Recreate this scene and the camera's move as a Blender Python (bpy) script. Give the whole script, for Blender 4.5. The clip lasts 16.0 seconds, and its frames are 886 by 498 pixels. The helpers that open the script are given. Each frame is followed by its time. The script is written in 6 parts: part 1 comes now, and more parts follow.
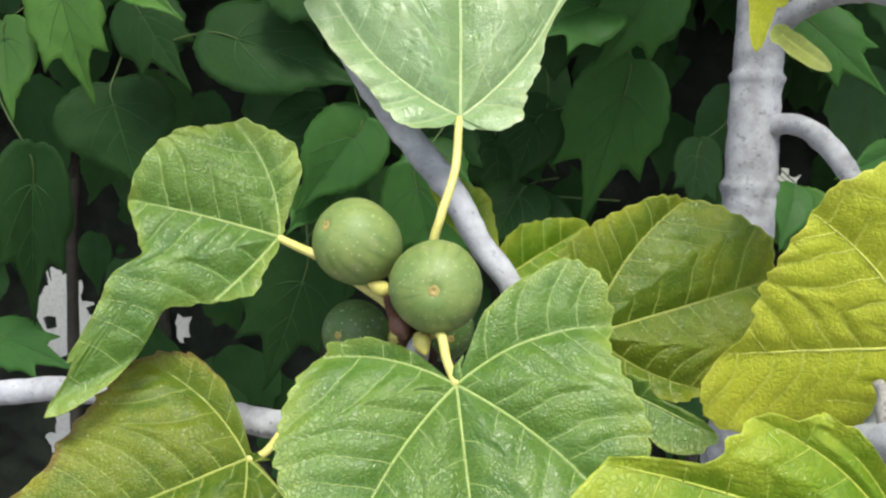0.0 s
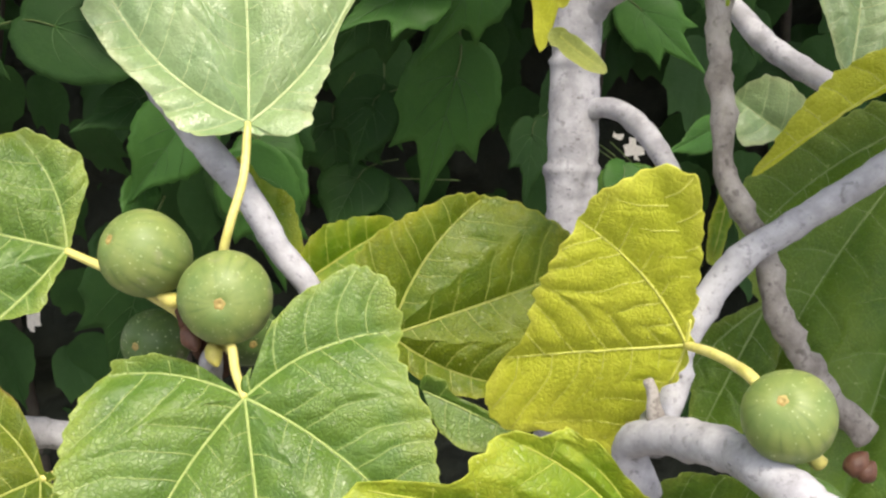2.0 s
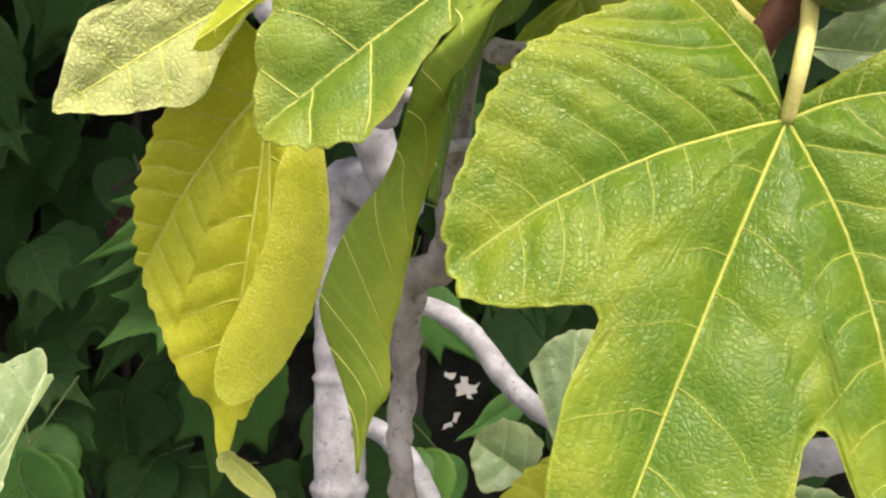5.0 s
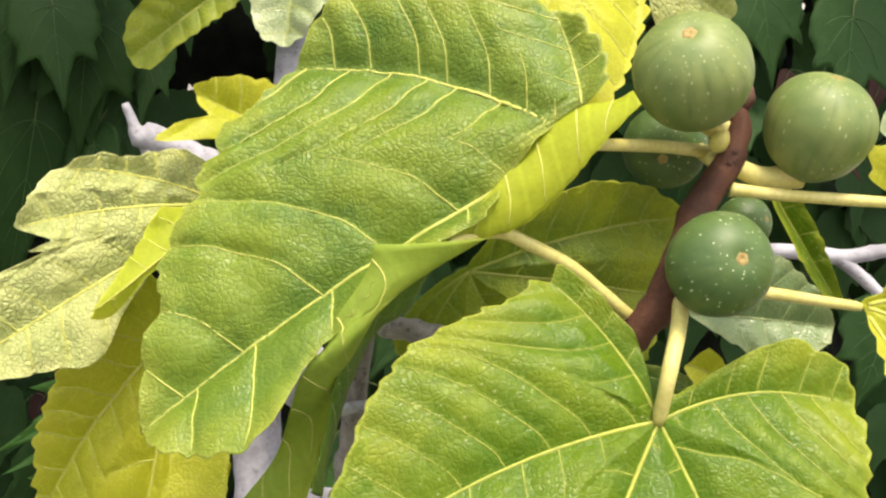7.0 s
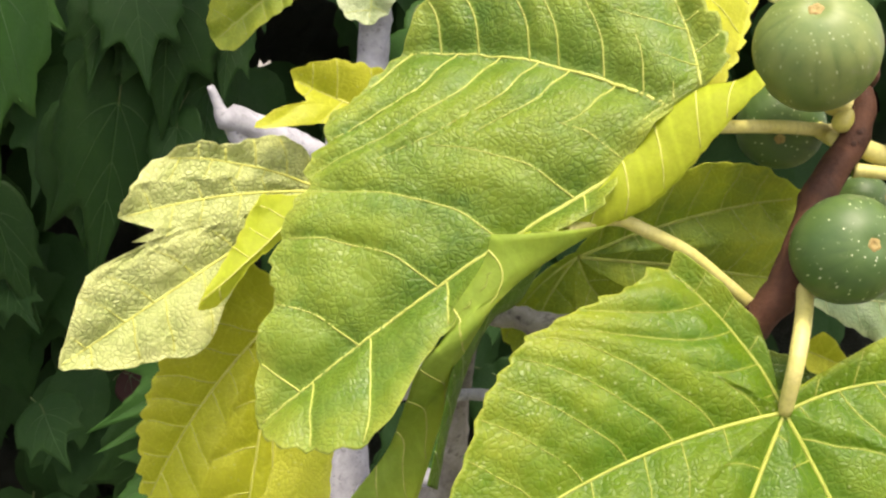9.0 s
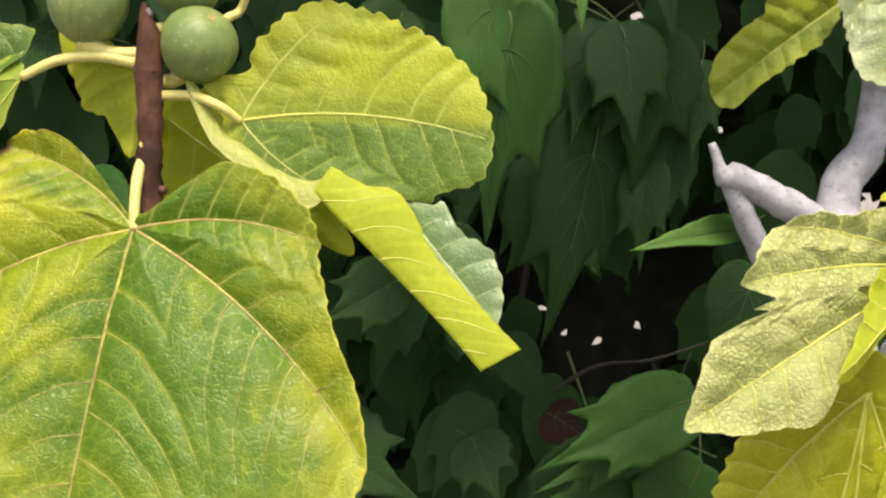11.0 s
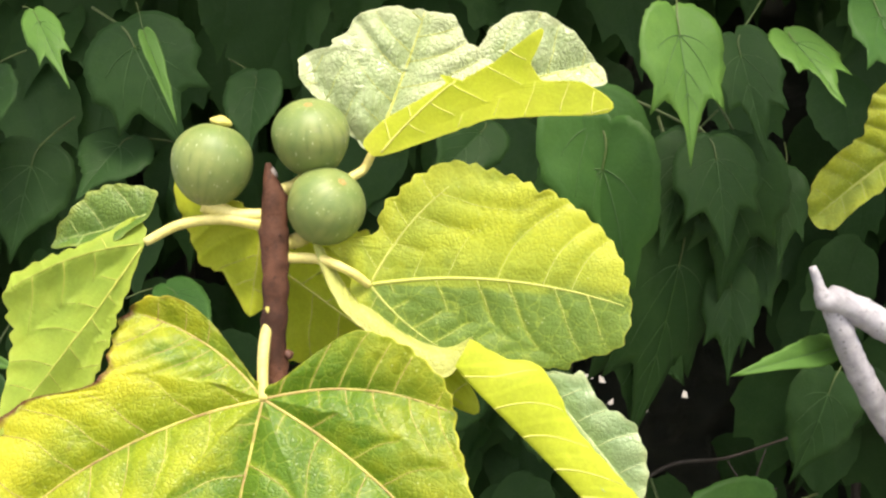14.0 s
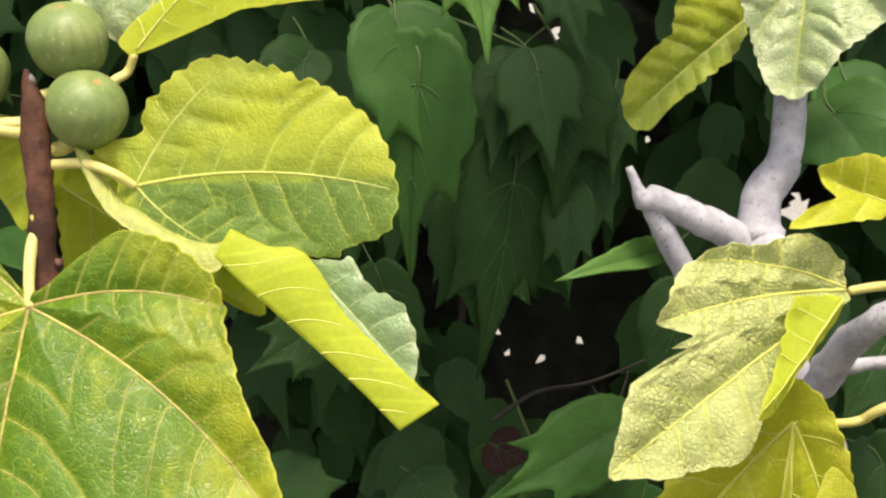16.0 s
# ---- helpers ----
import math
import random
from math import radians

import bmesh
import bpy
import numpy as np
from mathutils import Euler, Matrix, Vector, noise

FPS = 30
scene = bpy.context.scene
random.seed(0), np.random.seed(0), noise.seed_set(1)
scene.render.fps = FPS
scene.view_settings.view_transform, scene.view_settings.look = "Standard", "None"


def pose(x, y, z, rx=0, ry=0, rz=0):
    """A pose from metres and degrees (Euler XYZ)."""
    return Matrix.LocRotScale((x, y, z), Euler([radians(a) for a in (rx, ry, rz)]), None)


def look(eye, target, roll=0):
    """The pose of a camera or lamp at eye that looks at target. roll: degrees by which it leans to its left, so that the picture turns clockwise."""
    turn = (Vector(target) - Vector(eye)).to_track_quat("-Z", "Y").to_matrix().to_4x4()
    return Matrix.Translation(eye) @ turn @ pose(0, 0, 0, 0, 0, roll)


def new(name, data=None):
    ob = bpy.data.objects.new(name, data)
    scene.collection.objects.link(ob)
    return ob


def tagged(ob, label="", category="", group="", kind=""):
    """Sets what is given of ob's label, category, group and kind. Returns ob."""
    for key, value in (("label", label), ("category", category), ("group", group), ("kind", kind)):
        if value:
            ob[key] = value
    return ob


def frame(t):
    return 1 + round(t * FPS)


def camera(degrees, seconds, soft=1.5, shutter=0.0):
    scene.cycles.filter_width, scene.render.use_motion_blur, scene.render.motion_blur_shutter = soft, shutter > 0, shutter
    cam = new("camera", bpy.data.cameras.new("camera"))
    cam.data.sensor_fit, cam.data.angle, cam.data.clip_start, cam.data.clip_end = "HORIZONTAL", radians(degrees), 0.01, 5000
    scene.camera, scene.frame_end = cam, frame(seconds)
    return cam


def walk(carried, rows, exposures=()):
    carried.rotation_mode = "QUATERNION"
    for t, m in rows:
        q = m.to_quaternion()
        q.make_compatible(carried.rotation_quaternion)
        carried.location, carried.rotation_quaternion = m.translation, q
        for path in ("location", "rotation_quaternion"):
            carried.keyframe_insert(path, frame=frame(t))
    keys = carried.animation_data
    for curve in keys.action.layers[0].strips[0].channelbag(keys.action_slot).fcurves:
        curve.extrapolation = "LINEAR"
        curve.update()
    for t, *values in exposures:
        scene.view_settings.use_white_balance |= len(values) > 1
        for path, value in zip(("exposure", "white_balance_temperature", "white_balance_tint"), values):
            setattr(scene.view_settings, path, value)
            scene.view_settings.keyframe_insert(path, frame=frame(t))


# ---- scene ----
EXPOSURES = [(0, 0.18, 6150, 5), (1, 0.24, 6750, 12), (2.5, 0.39, 6750, 12), (3.5, 0.5, 6750, 12), (5, 0.33, 6950, 16), (9, 0.39, 6950, 16), (10, 0.2, 6950, 16), (12.5, 0.21, 6950, 16), (13, 0.45, 6950, 16), (13.5, 0.56, 6950, 16), (14.5, 0.72, 6950, 16), (15, 0.82, 6950, 16), (15.5, 0.79, 6950, 16), (16, 0.36, 6950, 16)]
cam = camera(45.0, 16.0, soft=2.4)
PATH = [
    (0, (-0.0000, -0.0000, 1.5000), (-0.0020, 0.5744, 1.3268), 0.81),
    (0.5, (0.0168, 0.0022, 1.4828), (0.0344, 0.5761, 1.3087), 0.96),
    (1, (0.0226, -0.0057, 1.4877), (0.0521, 0.5621, 1.2959), 0.11),
    (1.5, (0.0446, 0.0060, 1.4945), (0.0775, 0.5720, 1.2981), -0.04),
    (2, (0.0566, 0.0066, 1.5248), (0.1121, 0.5713, 1.3297), 0.69),
    (2.5, (0.0691, 0.0154, 1.5538), (0.1353, 0.5760, 1.3504), 0.69),
    (3, (0.1183, 0.0177, 1.5776), (0.1891, 0.5830, 1.3893), -0.21),
    (3.5, (0.1764, 0.0161, 1.6009), (0.2403, 0.5857, 1.4235), -1.86),
    (4, (0.1917, 0.0223, 1.6241), (0.2774, 0.5931, 1.4600), -0.92),
    (4.5, (0.1976, 0.0345, 1.6461), (0.2887, 0.6080, 1.4955), -1.08),
    (5, (0.1906, 0.0413, 1.6626), (0.2900, 0.6205, 1.5415), 0.12),
    (5.2, (0.1964, 0.0431, 1.6703), (0.2954, 0.6254, 1.5651), 0.05),
    (7.3, (0.2252, 0.0377, 1.7595), (0.3542, 0.6193, 1.6883), 0.66),
    (7.5, (0.2322, 0.0393, 1.7676), (0.3645, 0.6189, 1.6865), 0.51),
    (8, (0.2448, 0.0366, 1.7653), (0.3892, 0.6139, 1.6888), 0.57),
    (8.5, (0.2211, 0.0442, 1.7532), (0.3576, 0.6236, 1.6778), 0.53),
    (9, (0.1976, 0.0519, 1.7503), (0.2910, 0.6377, 1.6605), -0.28),
    (9.5, (0.1588, 0.0611, 1.7606), (0.2281, 0.6499, 1.6687), 0.21),
    (10, (0.1014, 0.0610, 1.7661), (0.1291, 0.6505, 1.6578), -0.65),
    (10.2, (0.0848, 0.0580, 1.7640), (0.0953, 0.6499, 1.6662), -0.30),
    (12.3, (-0.0503, 0.0578, 1.8140), (-0.1068, 0.6515, 1.7474), 1.59),
    (12.5, (-0.0498, 0.0675, 1.8490), (-0.1112, 0.6565, 1.7522), 1.21),
    (13, (-0.0019, 0.0787, 1.8374), (-0.1159, 0.6631, 1.7634), -1.30),
    (13.5, (-0.0508, 0.0756, 1.8200), (-0.0976, 0.6684, 1.7404), 0.75),
    (14, (-0.0616, 0.0749, 1.8456), (-0.0896, 0.6702, 1.7758), 0.80),
    (14.5, (-0.0071, 0.0855, 1.8455), (-0.0346, 0.6801, 1.7705), 0.57),
    (15, (0.0300, 0.0781, 1.8302), (0.0323, 0.6725, 1.7487), -0.20),
    (15.5, (0.0138, 0.0751, 1.8261), (0.0402, 0.6692, 1.7463), -0.85),
    (16, (0.0373, 0.0766, 1.7860), (0.0292, 0.6726, 1.7172), -2.61),
]
walk(cam, [(t, look(eye, target, roll)) for t, eye, target, roll in PATH], EXPOSURES)

# ---- world and light ----
world = bpy.data.worlds.new("sky")
scene.world = world
world.use_nodes = True
wn = world.node_tree.nodes
sky = wn.new("ShaderNodeTexSky")
sky.sky_type, sky.sun_disc = "NISHITA", False
sky.sun_elevation, sky.sun_rotation = radians(65), radians(167)
sky.dust_density, sky.air_density = 2.5, 1.0
haze = wn.new("ShaderNodeHueSaturation")
haze.inputs["Saturation"].default_value = 0.35
world.node_tree.links.new(sky.outputs[0], haze.inputs["Color"])
world.node_tree.links.new(haze.outputs[0], wn["Background"].inputs[0])
wn["Background"].inputs[1].default_value = 0.28
sun = new("sun", bpy.data.lights.new("sun", "SUN"))
sun.data.energy, sun.data.angle, sun.data.color = 3.8, radians(16), (1.0, 0.92, 0.74)
sun.matrix_world = look((0.35, -0.6, 4.1), (0.1, 0.5, 1.6))


# ---- materials ----
def shader(name):
    m = bpy.data.materials.new(name)
    m.use_nodes = True
    nt = m.node_tree
    return m, nt, nt.nodes["Principled BSDF"], nt.nodes["Material Output"]


def node(nt, kind, **values):
    n = nt.nodes.new(kind)
    for key, value in values.items():
        n.inputs[key.replace("_", " ")].default_value = value
    return n


def noise_of(nt, scale, detail=3.0, rough=0.55, vector=None):
    n = node(nt, "ShaderNodeTexNoise", Scale=scale, Detail=detail, Roughness=rough)
    if vector is None:
        vector = nt.nodes.get("coords")
        if vector is None:
            vector = nt.nodes.new("ShaderNodeTexCoord")
            vector.name = "coords"
        vector = vector.outputs["Object"]
    nt.links.new(vector, n.inputs["Vector"])
    return n.outputs["Fac"]


def span(nt, value, low, high, to_low=0.0, to_high=1.0):
    n = nt.nodes.new("ShaderNodeMapRange")
    nt.links.new(value, n.inputs[0])
    for i, v in enumerate((low, high, to_low, to_high)):
        n.inputs[i + 1].default_value = v
    return n.outputs[0]


def blend(nt, fac, a, b):
    n = nt.nodes.new("ShaderNodeMix")
    n.data_type = "RGBA"
    for value, socket in ((fac, n.inputs[0]), (a, n.inputs[6]), (b, n.inputs[7])):
        if isinstance(value, (int, float)):
            socket.default_value = value
        elif isinstance(value, tuple):
            socket.default_value = (*value, 1.0)
        else:
            nt.links.new(value, socket)
    return n.outputs[2]


def times(nt, a, b, how="MULTIPLY"):
    n = nt.nodes.new("ShaderNodeMath")
    n.operation = how
    for value, socket in ((a, n.inputs[0]), (b, n.inputs[1])):
        if isinstance(value, (int, float)):
            socket.default_value = value
        else:
            nt.links.new(value, socket)
    return n.outputs[0]


def relief(nt, bsdf, height, strength, distance):
    n = node(nt, "ShaderNodeBump", Strength=strength, Distance=distance)
    nt.links.new(height, n.inputs["Height"])
    nt.links.new(n.outputs[0], bsdf.inputs["Normal"])
    return n.outputs[0]


def leaf_material(name, main, second, rim, patch=0.5, rough=0.46, glow=0.3, gloss=0.30, cells=400.0, bump=0.28, brown=0.0, net=0.16, rim_from=0.8, margin=0.5, furrow=0.3, furrow_shade=0.45, blister=0.3, specks=0.4, streak=0.12):
    """A leaf's skin: two colours in soft patches, a paler rim, small blisters parted by furrows, light that passes through."""
    m, nt, bsdf, out = shader(name)
    link = nt.links.new
    edge = nt.nodes.new("ShaderNodeAttribute")
    edge.attribute_name = "edge"
    rib = nt.nodes.new("ShaderNodeAttribute")
    rib.attribute_name = "rib"
    panel = nt.nodes.new("ShaderNodeAttribute")
    panel.attribute_name = "panel"
    broad = times(nt, noise_of(nt, 20.0, 4.0), times(nt, times(nt, noise_of(nt, 75.0, 4.0, 0.65), 0.5, "SUBTRACT"), 0.55), "ADD")
    broad = times(nt, broad, times(nt, times(nt, panel.outputs["Fac"], 0.5, "SUBTRACT"), 0.14), "ADD")
    turned = nt.nodes.new("ShaderNodeAttribute")
    turned.attribute_name = "turned"
    broad = times(nt, broad, turned.outputs["Fac"], "ADD")
    tone = span(nt, broad, 0.5 - 0.22 * patch, 0.5 + 0.16)
    # the tissue beside the main veins keeps its green longest
    tone = times(nt, times(nt, tone, span(nt, rib.outputs["Fac"], 0.0, 0.025, 0.45, 1.0)), 1.0)
    col = blend(nt, tone, main, second)
    fade = times(nt, span(nt, edge.outputs["Fac"], rim_from, 1.0), span(nt, noise_of(nt, 45.0), 0.3, 0.6))
    fade = times(nt, fade, span(nt, turned.outputs["Fac"], -0.4, 0.0, 0.1, 1.0))
    col = blend(nt, times(nt, fade, 0.75), col, rim)
    col = blend(nt, times(nt, span(nt, edge.outputs["Fac"], 0.982, 1.0), margin), col, tuple(min(1.0, 1.3 * v + 0.05) for v in rim))
    # the small furrow along each side vein stays pale
    col = blend(nt, span(nt, panel.outputs["Fac"], 0.0, 0.3, furrow, 0.0), col, tuple(min(1.0, c * 1.5 + 0.03) for c in second))
    grain = noise_of(nt, 450.0, 2.0)
    col = blend(nt, span(nt, grain, 0.35, 0.7, 0.0, 0.22), col, tuple(min(1.0, c * 1.6) for c in main))
    # net of small veins
    bend = nt.nodes.new("ShaderNodeVectorMath")
    bend.operation = "MULTIPLY_ADD"
    wob = node(nt, "ShaderNodeTexNoise", Scale=70.0, Detail=2.0)
    link(nt.nodes["coords"].outputs["Object"], wob.inputs["Vector"])
    link(wob.outputs["Color"], bend.inputs[0])
    bend.inputs[1].default_value = (0.006, 0.006, 0.006)
    link(nt.nodes["coords"].outputs["Object"], bend.inputs[2])
    vor = node(nt, "ShaderNodeTexVoronoi", Scale=cells)
    vor.feature = "DISTANCE_TO_EDGE"
    link(bend.outputs[0], vor.inputs["Vector"])
    line = span(nt, vor.outputs["Distance"], 0.0, 0.11, 1.0, 0.0)
    wide = node(nt, "ShaderNodeTexVoronoi", Scale=cells * 0.3)
    wide.feature = "DISTANCE_TO_EDGE"
    link(bend.outputs[0], wide.inputs["Vector"])
    loop = span(nt, wide.outputs["Distance"], 0.0, 0.035, 1.0, 0.0)
    col = blend(nt, times(nt, loop, net * 1.6), col, tuple(min(1.0, c * 1.5 + 0.06) for c in second))
    # shade in the furrows between the smallest blisters, painted darker, more so in places
    patchy = span(nt, noise_of(nt, 28.0, 3.0), 0.38, 0.62, 0.35, 1.0)
    col = blend(nt, times(nt, times(nt, line, patchy), furrow_shade), col, tuple(0.42 * c for c in main))
    # rubbed and sun-bleached streaks
    pale = times(nt, span(nt, noise_of(nt, 130.0, 5.0, 0.7), 0.56, 0.72), span(nt, noise_of(nt, 16.0, 2.0), 0.45, 0.65))
    col = blend(nt, times(nt, pale, streak), col, tuple(min(1.0, 0.8 * c + 0.07) for c in rim))
    # pin-head pale dots
    dots = node(nt, "ShaderNodeTexVoronoi", Scale=230.0)
    link(nt.nodes["coords"].outputs["Object"], dots.inputs["Vector"])
    dot = times(nt, span(nt, dots.outputs["Distance"], 0.10, 0.16, 1.0, 0.0), span(nt, noise_of(nt, 40.0), 0.5, 0.6))
    col = blend(nt, times(nt, dot, specks), col, (0.62, 0.66, 0.30))
    if brown:
        dry = times(nt, span(nt, edge.outputs["Fac"], 0.95, 0.985), span(nt, noise_of(nt, 34.0, 4.0), 0.42, 0.5))
        dry = times(nt, dry, span(nt, turned.outputs["Fac"], -0.06, 0.03))
        col = blend(nt, times(nt, dry, brown), col, (0.10, 0.028, 0.012))
        blot = times(nt, span(nt, noise_of(nt, 60.0, 5.0, 0.7), 0.66, 0.72), 0.5 * brown)
        col = blend(nt, blot, col, (0.13, 0.09, 0.02))
    link(col, bsdf.inputs["Base Color"])
    bsdf.inputs["Roughness"].default_value = rough
    link(span(nt, noise_of(nt, 90.0), 0.3, 0.7, rough - 0.12, rough + 0.08), bsdf.inputs["Roughness"])
    bsdf.inputs["Specular IOR Level"].default_value = min(0.85, 1.15 * gloss)
    dome = node(nt, "ShaderNodeTexVoronoi", Scale=cells * 0.38)
    dome.feature = "SMOOTH_F1"
    link(bend.outputs[0], dome.inputs["Vector"])
    high = times(nt, times(nt, times(nt, span(nt, vor.outputs["Distance"], 0.0, 0.22), 0.8), patchy), times(nt, span(nt, wide.outputs["Distance"], 0.0, 0.15), 0.35), "ADD")
    high = times(nt, high, times(nt, grain, 0.25), "ADD")
    high = times(nt, high, times(nt, dot, 1.2 * specks), "ADD")
    high = times(nt, high, times(nt, times(nt, span(nt, dome.outputs["Distance"], 0.0, 0.8, 1.0, 0.0), patchy), 1.3 * blister), "ADD")
    high = times(nt, high, times(nt, noise_of(nt, 70.0, 2.0), 1.0), "ADD")
    normal = relief(nt, bsdf, high, min(1.0, 1.5 * bump), 0.0012)
    thin = node(nt, "ShaderNodeBsdfTranslucent")
    link(blend(nt, 0.25, col, tuple(min(1.0, 2.2 * a) for a in second)), thin.inputs["Color"])
    link(normal, thin.inputs["Normal"])
    mix = node(nt, "ShaderNodeMixShader")
    mix.inputs[0].default_value = glow
    link(bsdf.outputs[0], mix.inputs[1])
    link(thin.outputs[0], mix.inputs[2])
    link(mix.outputs[0], out.inputs["Surface"])
    return m


def plain_material(name, col, second, rough=0.5, scale=60.0, bump=0.3, depth=0.001, gloss=0.4, fine=500.0):
    m, nt, bsdf, out = shader(name)
    c = blend(nt, span(nt, noise_of(nt, scale, 5.0), 0.35, 0.65), col, second)
    c = blend(nt, span(nt, noise_of(nt, fine, 3.0), 0.45, 0.75, 0.0, 0.4), c, tuple(0.45 * v for v in col))
    nt.links.new(c, bsdf.inputs["Base Color"])
    bsdf.inputs["Roughness"].default_value = rough
    bsdf.inputs["Specular IOR Level"].default_value = gloss
    relief(nt, bsdf, times(nt, noise_of(nt, scale * 3, 5.0), noise_of(nt, fine, 3.0), "ADD"), bump, depth)
    return m


def bark_material(name, col, second, dark, spots=0.5, bump=0.5):
    m, nt, bsdf, out = shader(name)
    c = blend(nt, span(nt, noise_of(nt, 45.0, 6.0, 0.65), 0.38, 0.62), col, second)
    c = blend(nt, times(nt, span(nt, noise_of(nt, 150.0, 5.0, 0.7), 0.57, 0.64), 0.8 * spots), c, dark)
    c = blend(nt, times(nt, span(nt, noise_of(nt, 30.0, 6.0, 0.7), 0.52, 0.68), 0.55 * spots), c, tuple(0.5 * (a + b) for a, b in zip(col, dark)))
    vor = node(nt, "ShaderNodeTexVoronoi", Scale=160.0)
    nt.links.new(nt.nodes["coords"].outputs["Object"], vor.inputs["Vector"])
    speck = times(nt, span(nt, vor.outputs["Distance"], 0.12, 0.2, 1.0, 0.0), span(nt, noise_of(nt, 50.0), 0.5, 0.6))
    c = blend(nt, times(nt, speck, spots), c, dark)
    nt.links.new(c, bsdf.inputs["Base Color"])
    bsdf.inputs["Roughness"].default_value = 0.75
    bsdf.inputs["Specular IOR Level"].default_value = 0.25
    relief(nt, bsdf, times(nt, noise_of(nt, 120.0, 6.0, 0.7), times(nt, speck, 0.4), "ADD"), bump, 0.002)
    return m


def fig_material(name, col, second, stripe, speck_amount):
    """Green fig skin: darker between the ribs, with short pale specks and a waxy bloom."""
    m, nt, bsdf, out = shader(name)
    link = nt.links.new
    attr = nt.nodes.new("ShaderNodeAttribute")
    attr.attribute_name = "rib"
    c = blend(nt, span(nt, noise_of(nt, 50.0, 4.0), 0.35, 0.65), col, second)
    c = blend(nt, times(nt, times(nt, attr.outputs["Fac"], span(nt, noise_of(nt, 70.0, 4.0), 0.40, 0.62)), 0.6), c, stripe)
    tex = nt.nodes["coords"]
    squash = node(nt, "ShaderNodeMapping")
    squash.inputs["Scale"].default_value = (1.0, 1.0, 0.28)
    link(tex.outputs["Object"], squash.inputs["Vector"])
    vor = node(nt, "ShaderNodeTexVoronoi", Scale=440.0)
    link(squash.outputs[0], vor.inputs["Vector"])
    speck = times(nt, span(nt, vor.outputs["Distance"], 0.10, 0.20, 1.0, 0.0), span(nt, noise_of(nt, 200.0), 0.42, 0.5))
    c = blend(nt, times(nt, speck, speck_amount), c, (0.62, 0.68, 0.42))
    c = blend(nt, times(nt, span(nt, noise_of(nt, 75.0, 5.0), 0.63, 0.72), 0.5), c, (0.20, 0.21, 0.12))
    link(c, bsdf.inputs["Base Color"])
    bsdf.inputs["Roughness"].default_value = 0.48
    bsdf.inputs["Specular IOR Level"].default_value = 0.4
    bsdf.inputs["Subsurface Weight"].default_value = 0.12
    bsdf.inputs["Subsurface Radius"].default_value = (0.004, 0.006, 0.002)
    relief(nt, bsdf, times(nt, noise_of(nt, 220.0, 3.0), speck, "ADD"), 0.25, 0.0006)
    return m


TOP = {
    "green": leaf_material("leaf_green", (0.066, 0.140, 0.015), (0.122, 0.205, 0.022), (0.28, 0.34, 0.05), glow=0.25, bump=0.24, gloss=0.52, rough=0.46, specks=0.12),
    "fresh": leaf_material("leaf_fresh_green", (0.092, 0.180, 0.018), (0.200, 0.275, 0.020), (0.38, 0.41, 0.05), glow=0.3, bump=0.24, furrow=0.35, furrow_shade=0.4, cells=430.0, gloss=0.36, specks=0.1),
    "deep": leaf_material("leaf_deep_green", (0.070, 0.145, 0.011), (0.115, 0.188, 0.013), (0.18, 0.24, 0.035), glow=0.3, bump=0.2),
    "pale": leaf_material("leaf_pale_green", (0.17, 0.27, 0.105), (0.26, 0.345, 0.155), (0.37, 0.42, 0.20), glow=0.25, rough=0.42, gloss=0.7, bump=0.16, furrow_shade=0.25, specks=0.1),
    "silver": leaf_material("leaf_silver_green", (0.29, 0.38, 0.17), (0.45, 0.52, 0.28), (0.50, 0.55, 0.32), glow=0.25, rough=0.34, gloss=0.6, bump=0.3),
    "cream": leaf_material("leaf_cream_green", (0.36, 0.40, 0.10), (0.45, 0.47, 0.12), (0.52, 0.52, 0.18), glow=0.35, bump=0.18, furrow_shade=0.15),
    "olive": leaf_material("leaf_olive", (0.070, 0.120, 0.005), (0.148, 0.185, 0.007), (0.30, 0.30, 0.018), glow=0.28, furrow=0.45, bump=0.22),
    "lime": leaf_material("leaf_yellow_green", (0.082, 0.172, 0.006), (0.200, 0.278, 0.010), (0.46, 0.48, 0.045), gloss=0.30, glow=0.38, patch=0.8, rim_from=0.55, bump=0.2, rough=0.42, blister=0.45, furrow_shade=0.22),
    "yellowgreen": leaf_material("leaf_pale_yellow_green", (0.135, 0.230, 0.040), (0.46, 0.510, 0.030), (0.54, 0.57, 0.06), glow=0.46, patch=1.0, rim_from=0.6, bump=0.16, furrow_shade=0.22),
    "yellow": leaf_material("leaf_yellow", (0.42, 0.46, 0.036), (0.57, 0.575, 0.06), (0.60, 0.59, 0.10), glow=0.5, patch=0.9, bump=0.25, furrow_shade=0.2),
    "gold": leaf_material("leaf_bright_yellow", (0.47, 0.50, 0.032), (0.58, 0.585, 0.05), (0.62, 0.60, 0.08), glow=0.5, patch=0.6, bump=0.12, furrow_shade=0.12),
    "mottled": leaf_material("leaf_mottled", (0.36, 0.43, 0.14), (0.64, 0.66, 0.27), (0.68, 0.69, 0.30), glow=0.38, patch=1.2, bump=0.4, rough=0.42, specks=0.1, furrow_shade=0.5),
    "autumn": leaf_material("leaf_turning", (0.078, 0.165, 0.007), (0.35, 0.39, 0.012), (0.62, 0.57, 0.035), glow=0.32, patch=0.6, brown=1.0, rim_from=0.5, bump=0.22, gloss=0.32, rough=0.42, blister=0.5, furrow_shade=0.25),
    "edged": leaf_material("leaf_olive_edged", (0.062, 0.112, 0.007), (0.16, 0.19, 0.010), (0.32, 0.27, 0.02), glow=0.28, brown=0.9, bump=0.22),
}
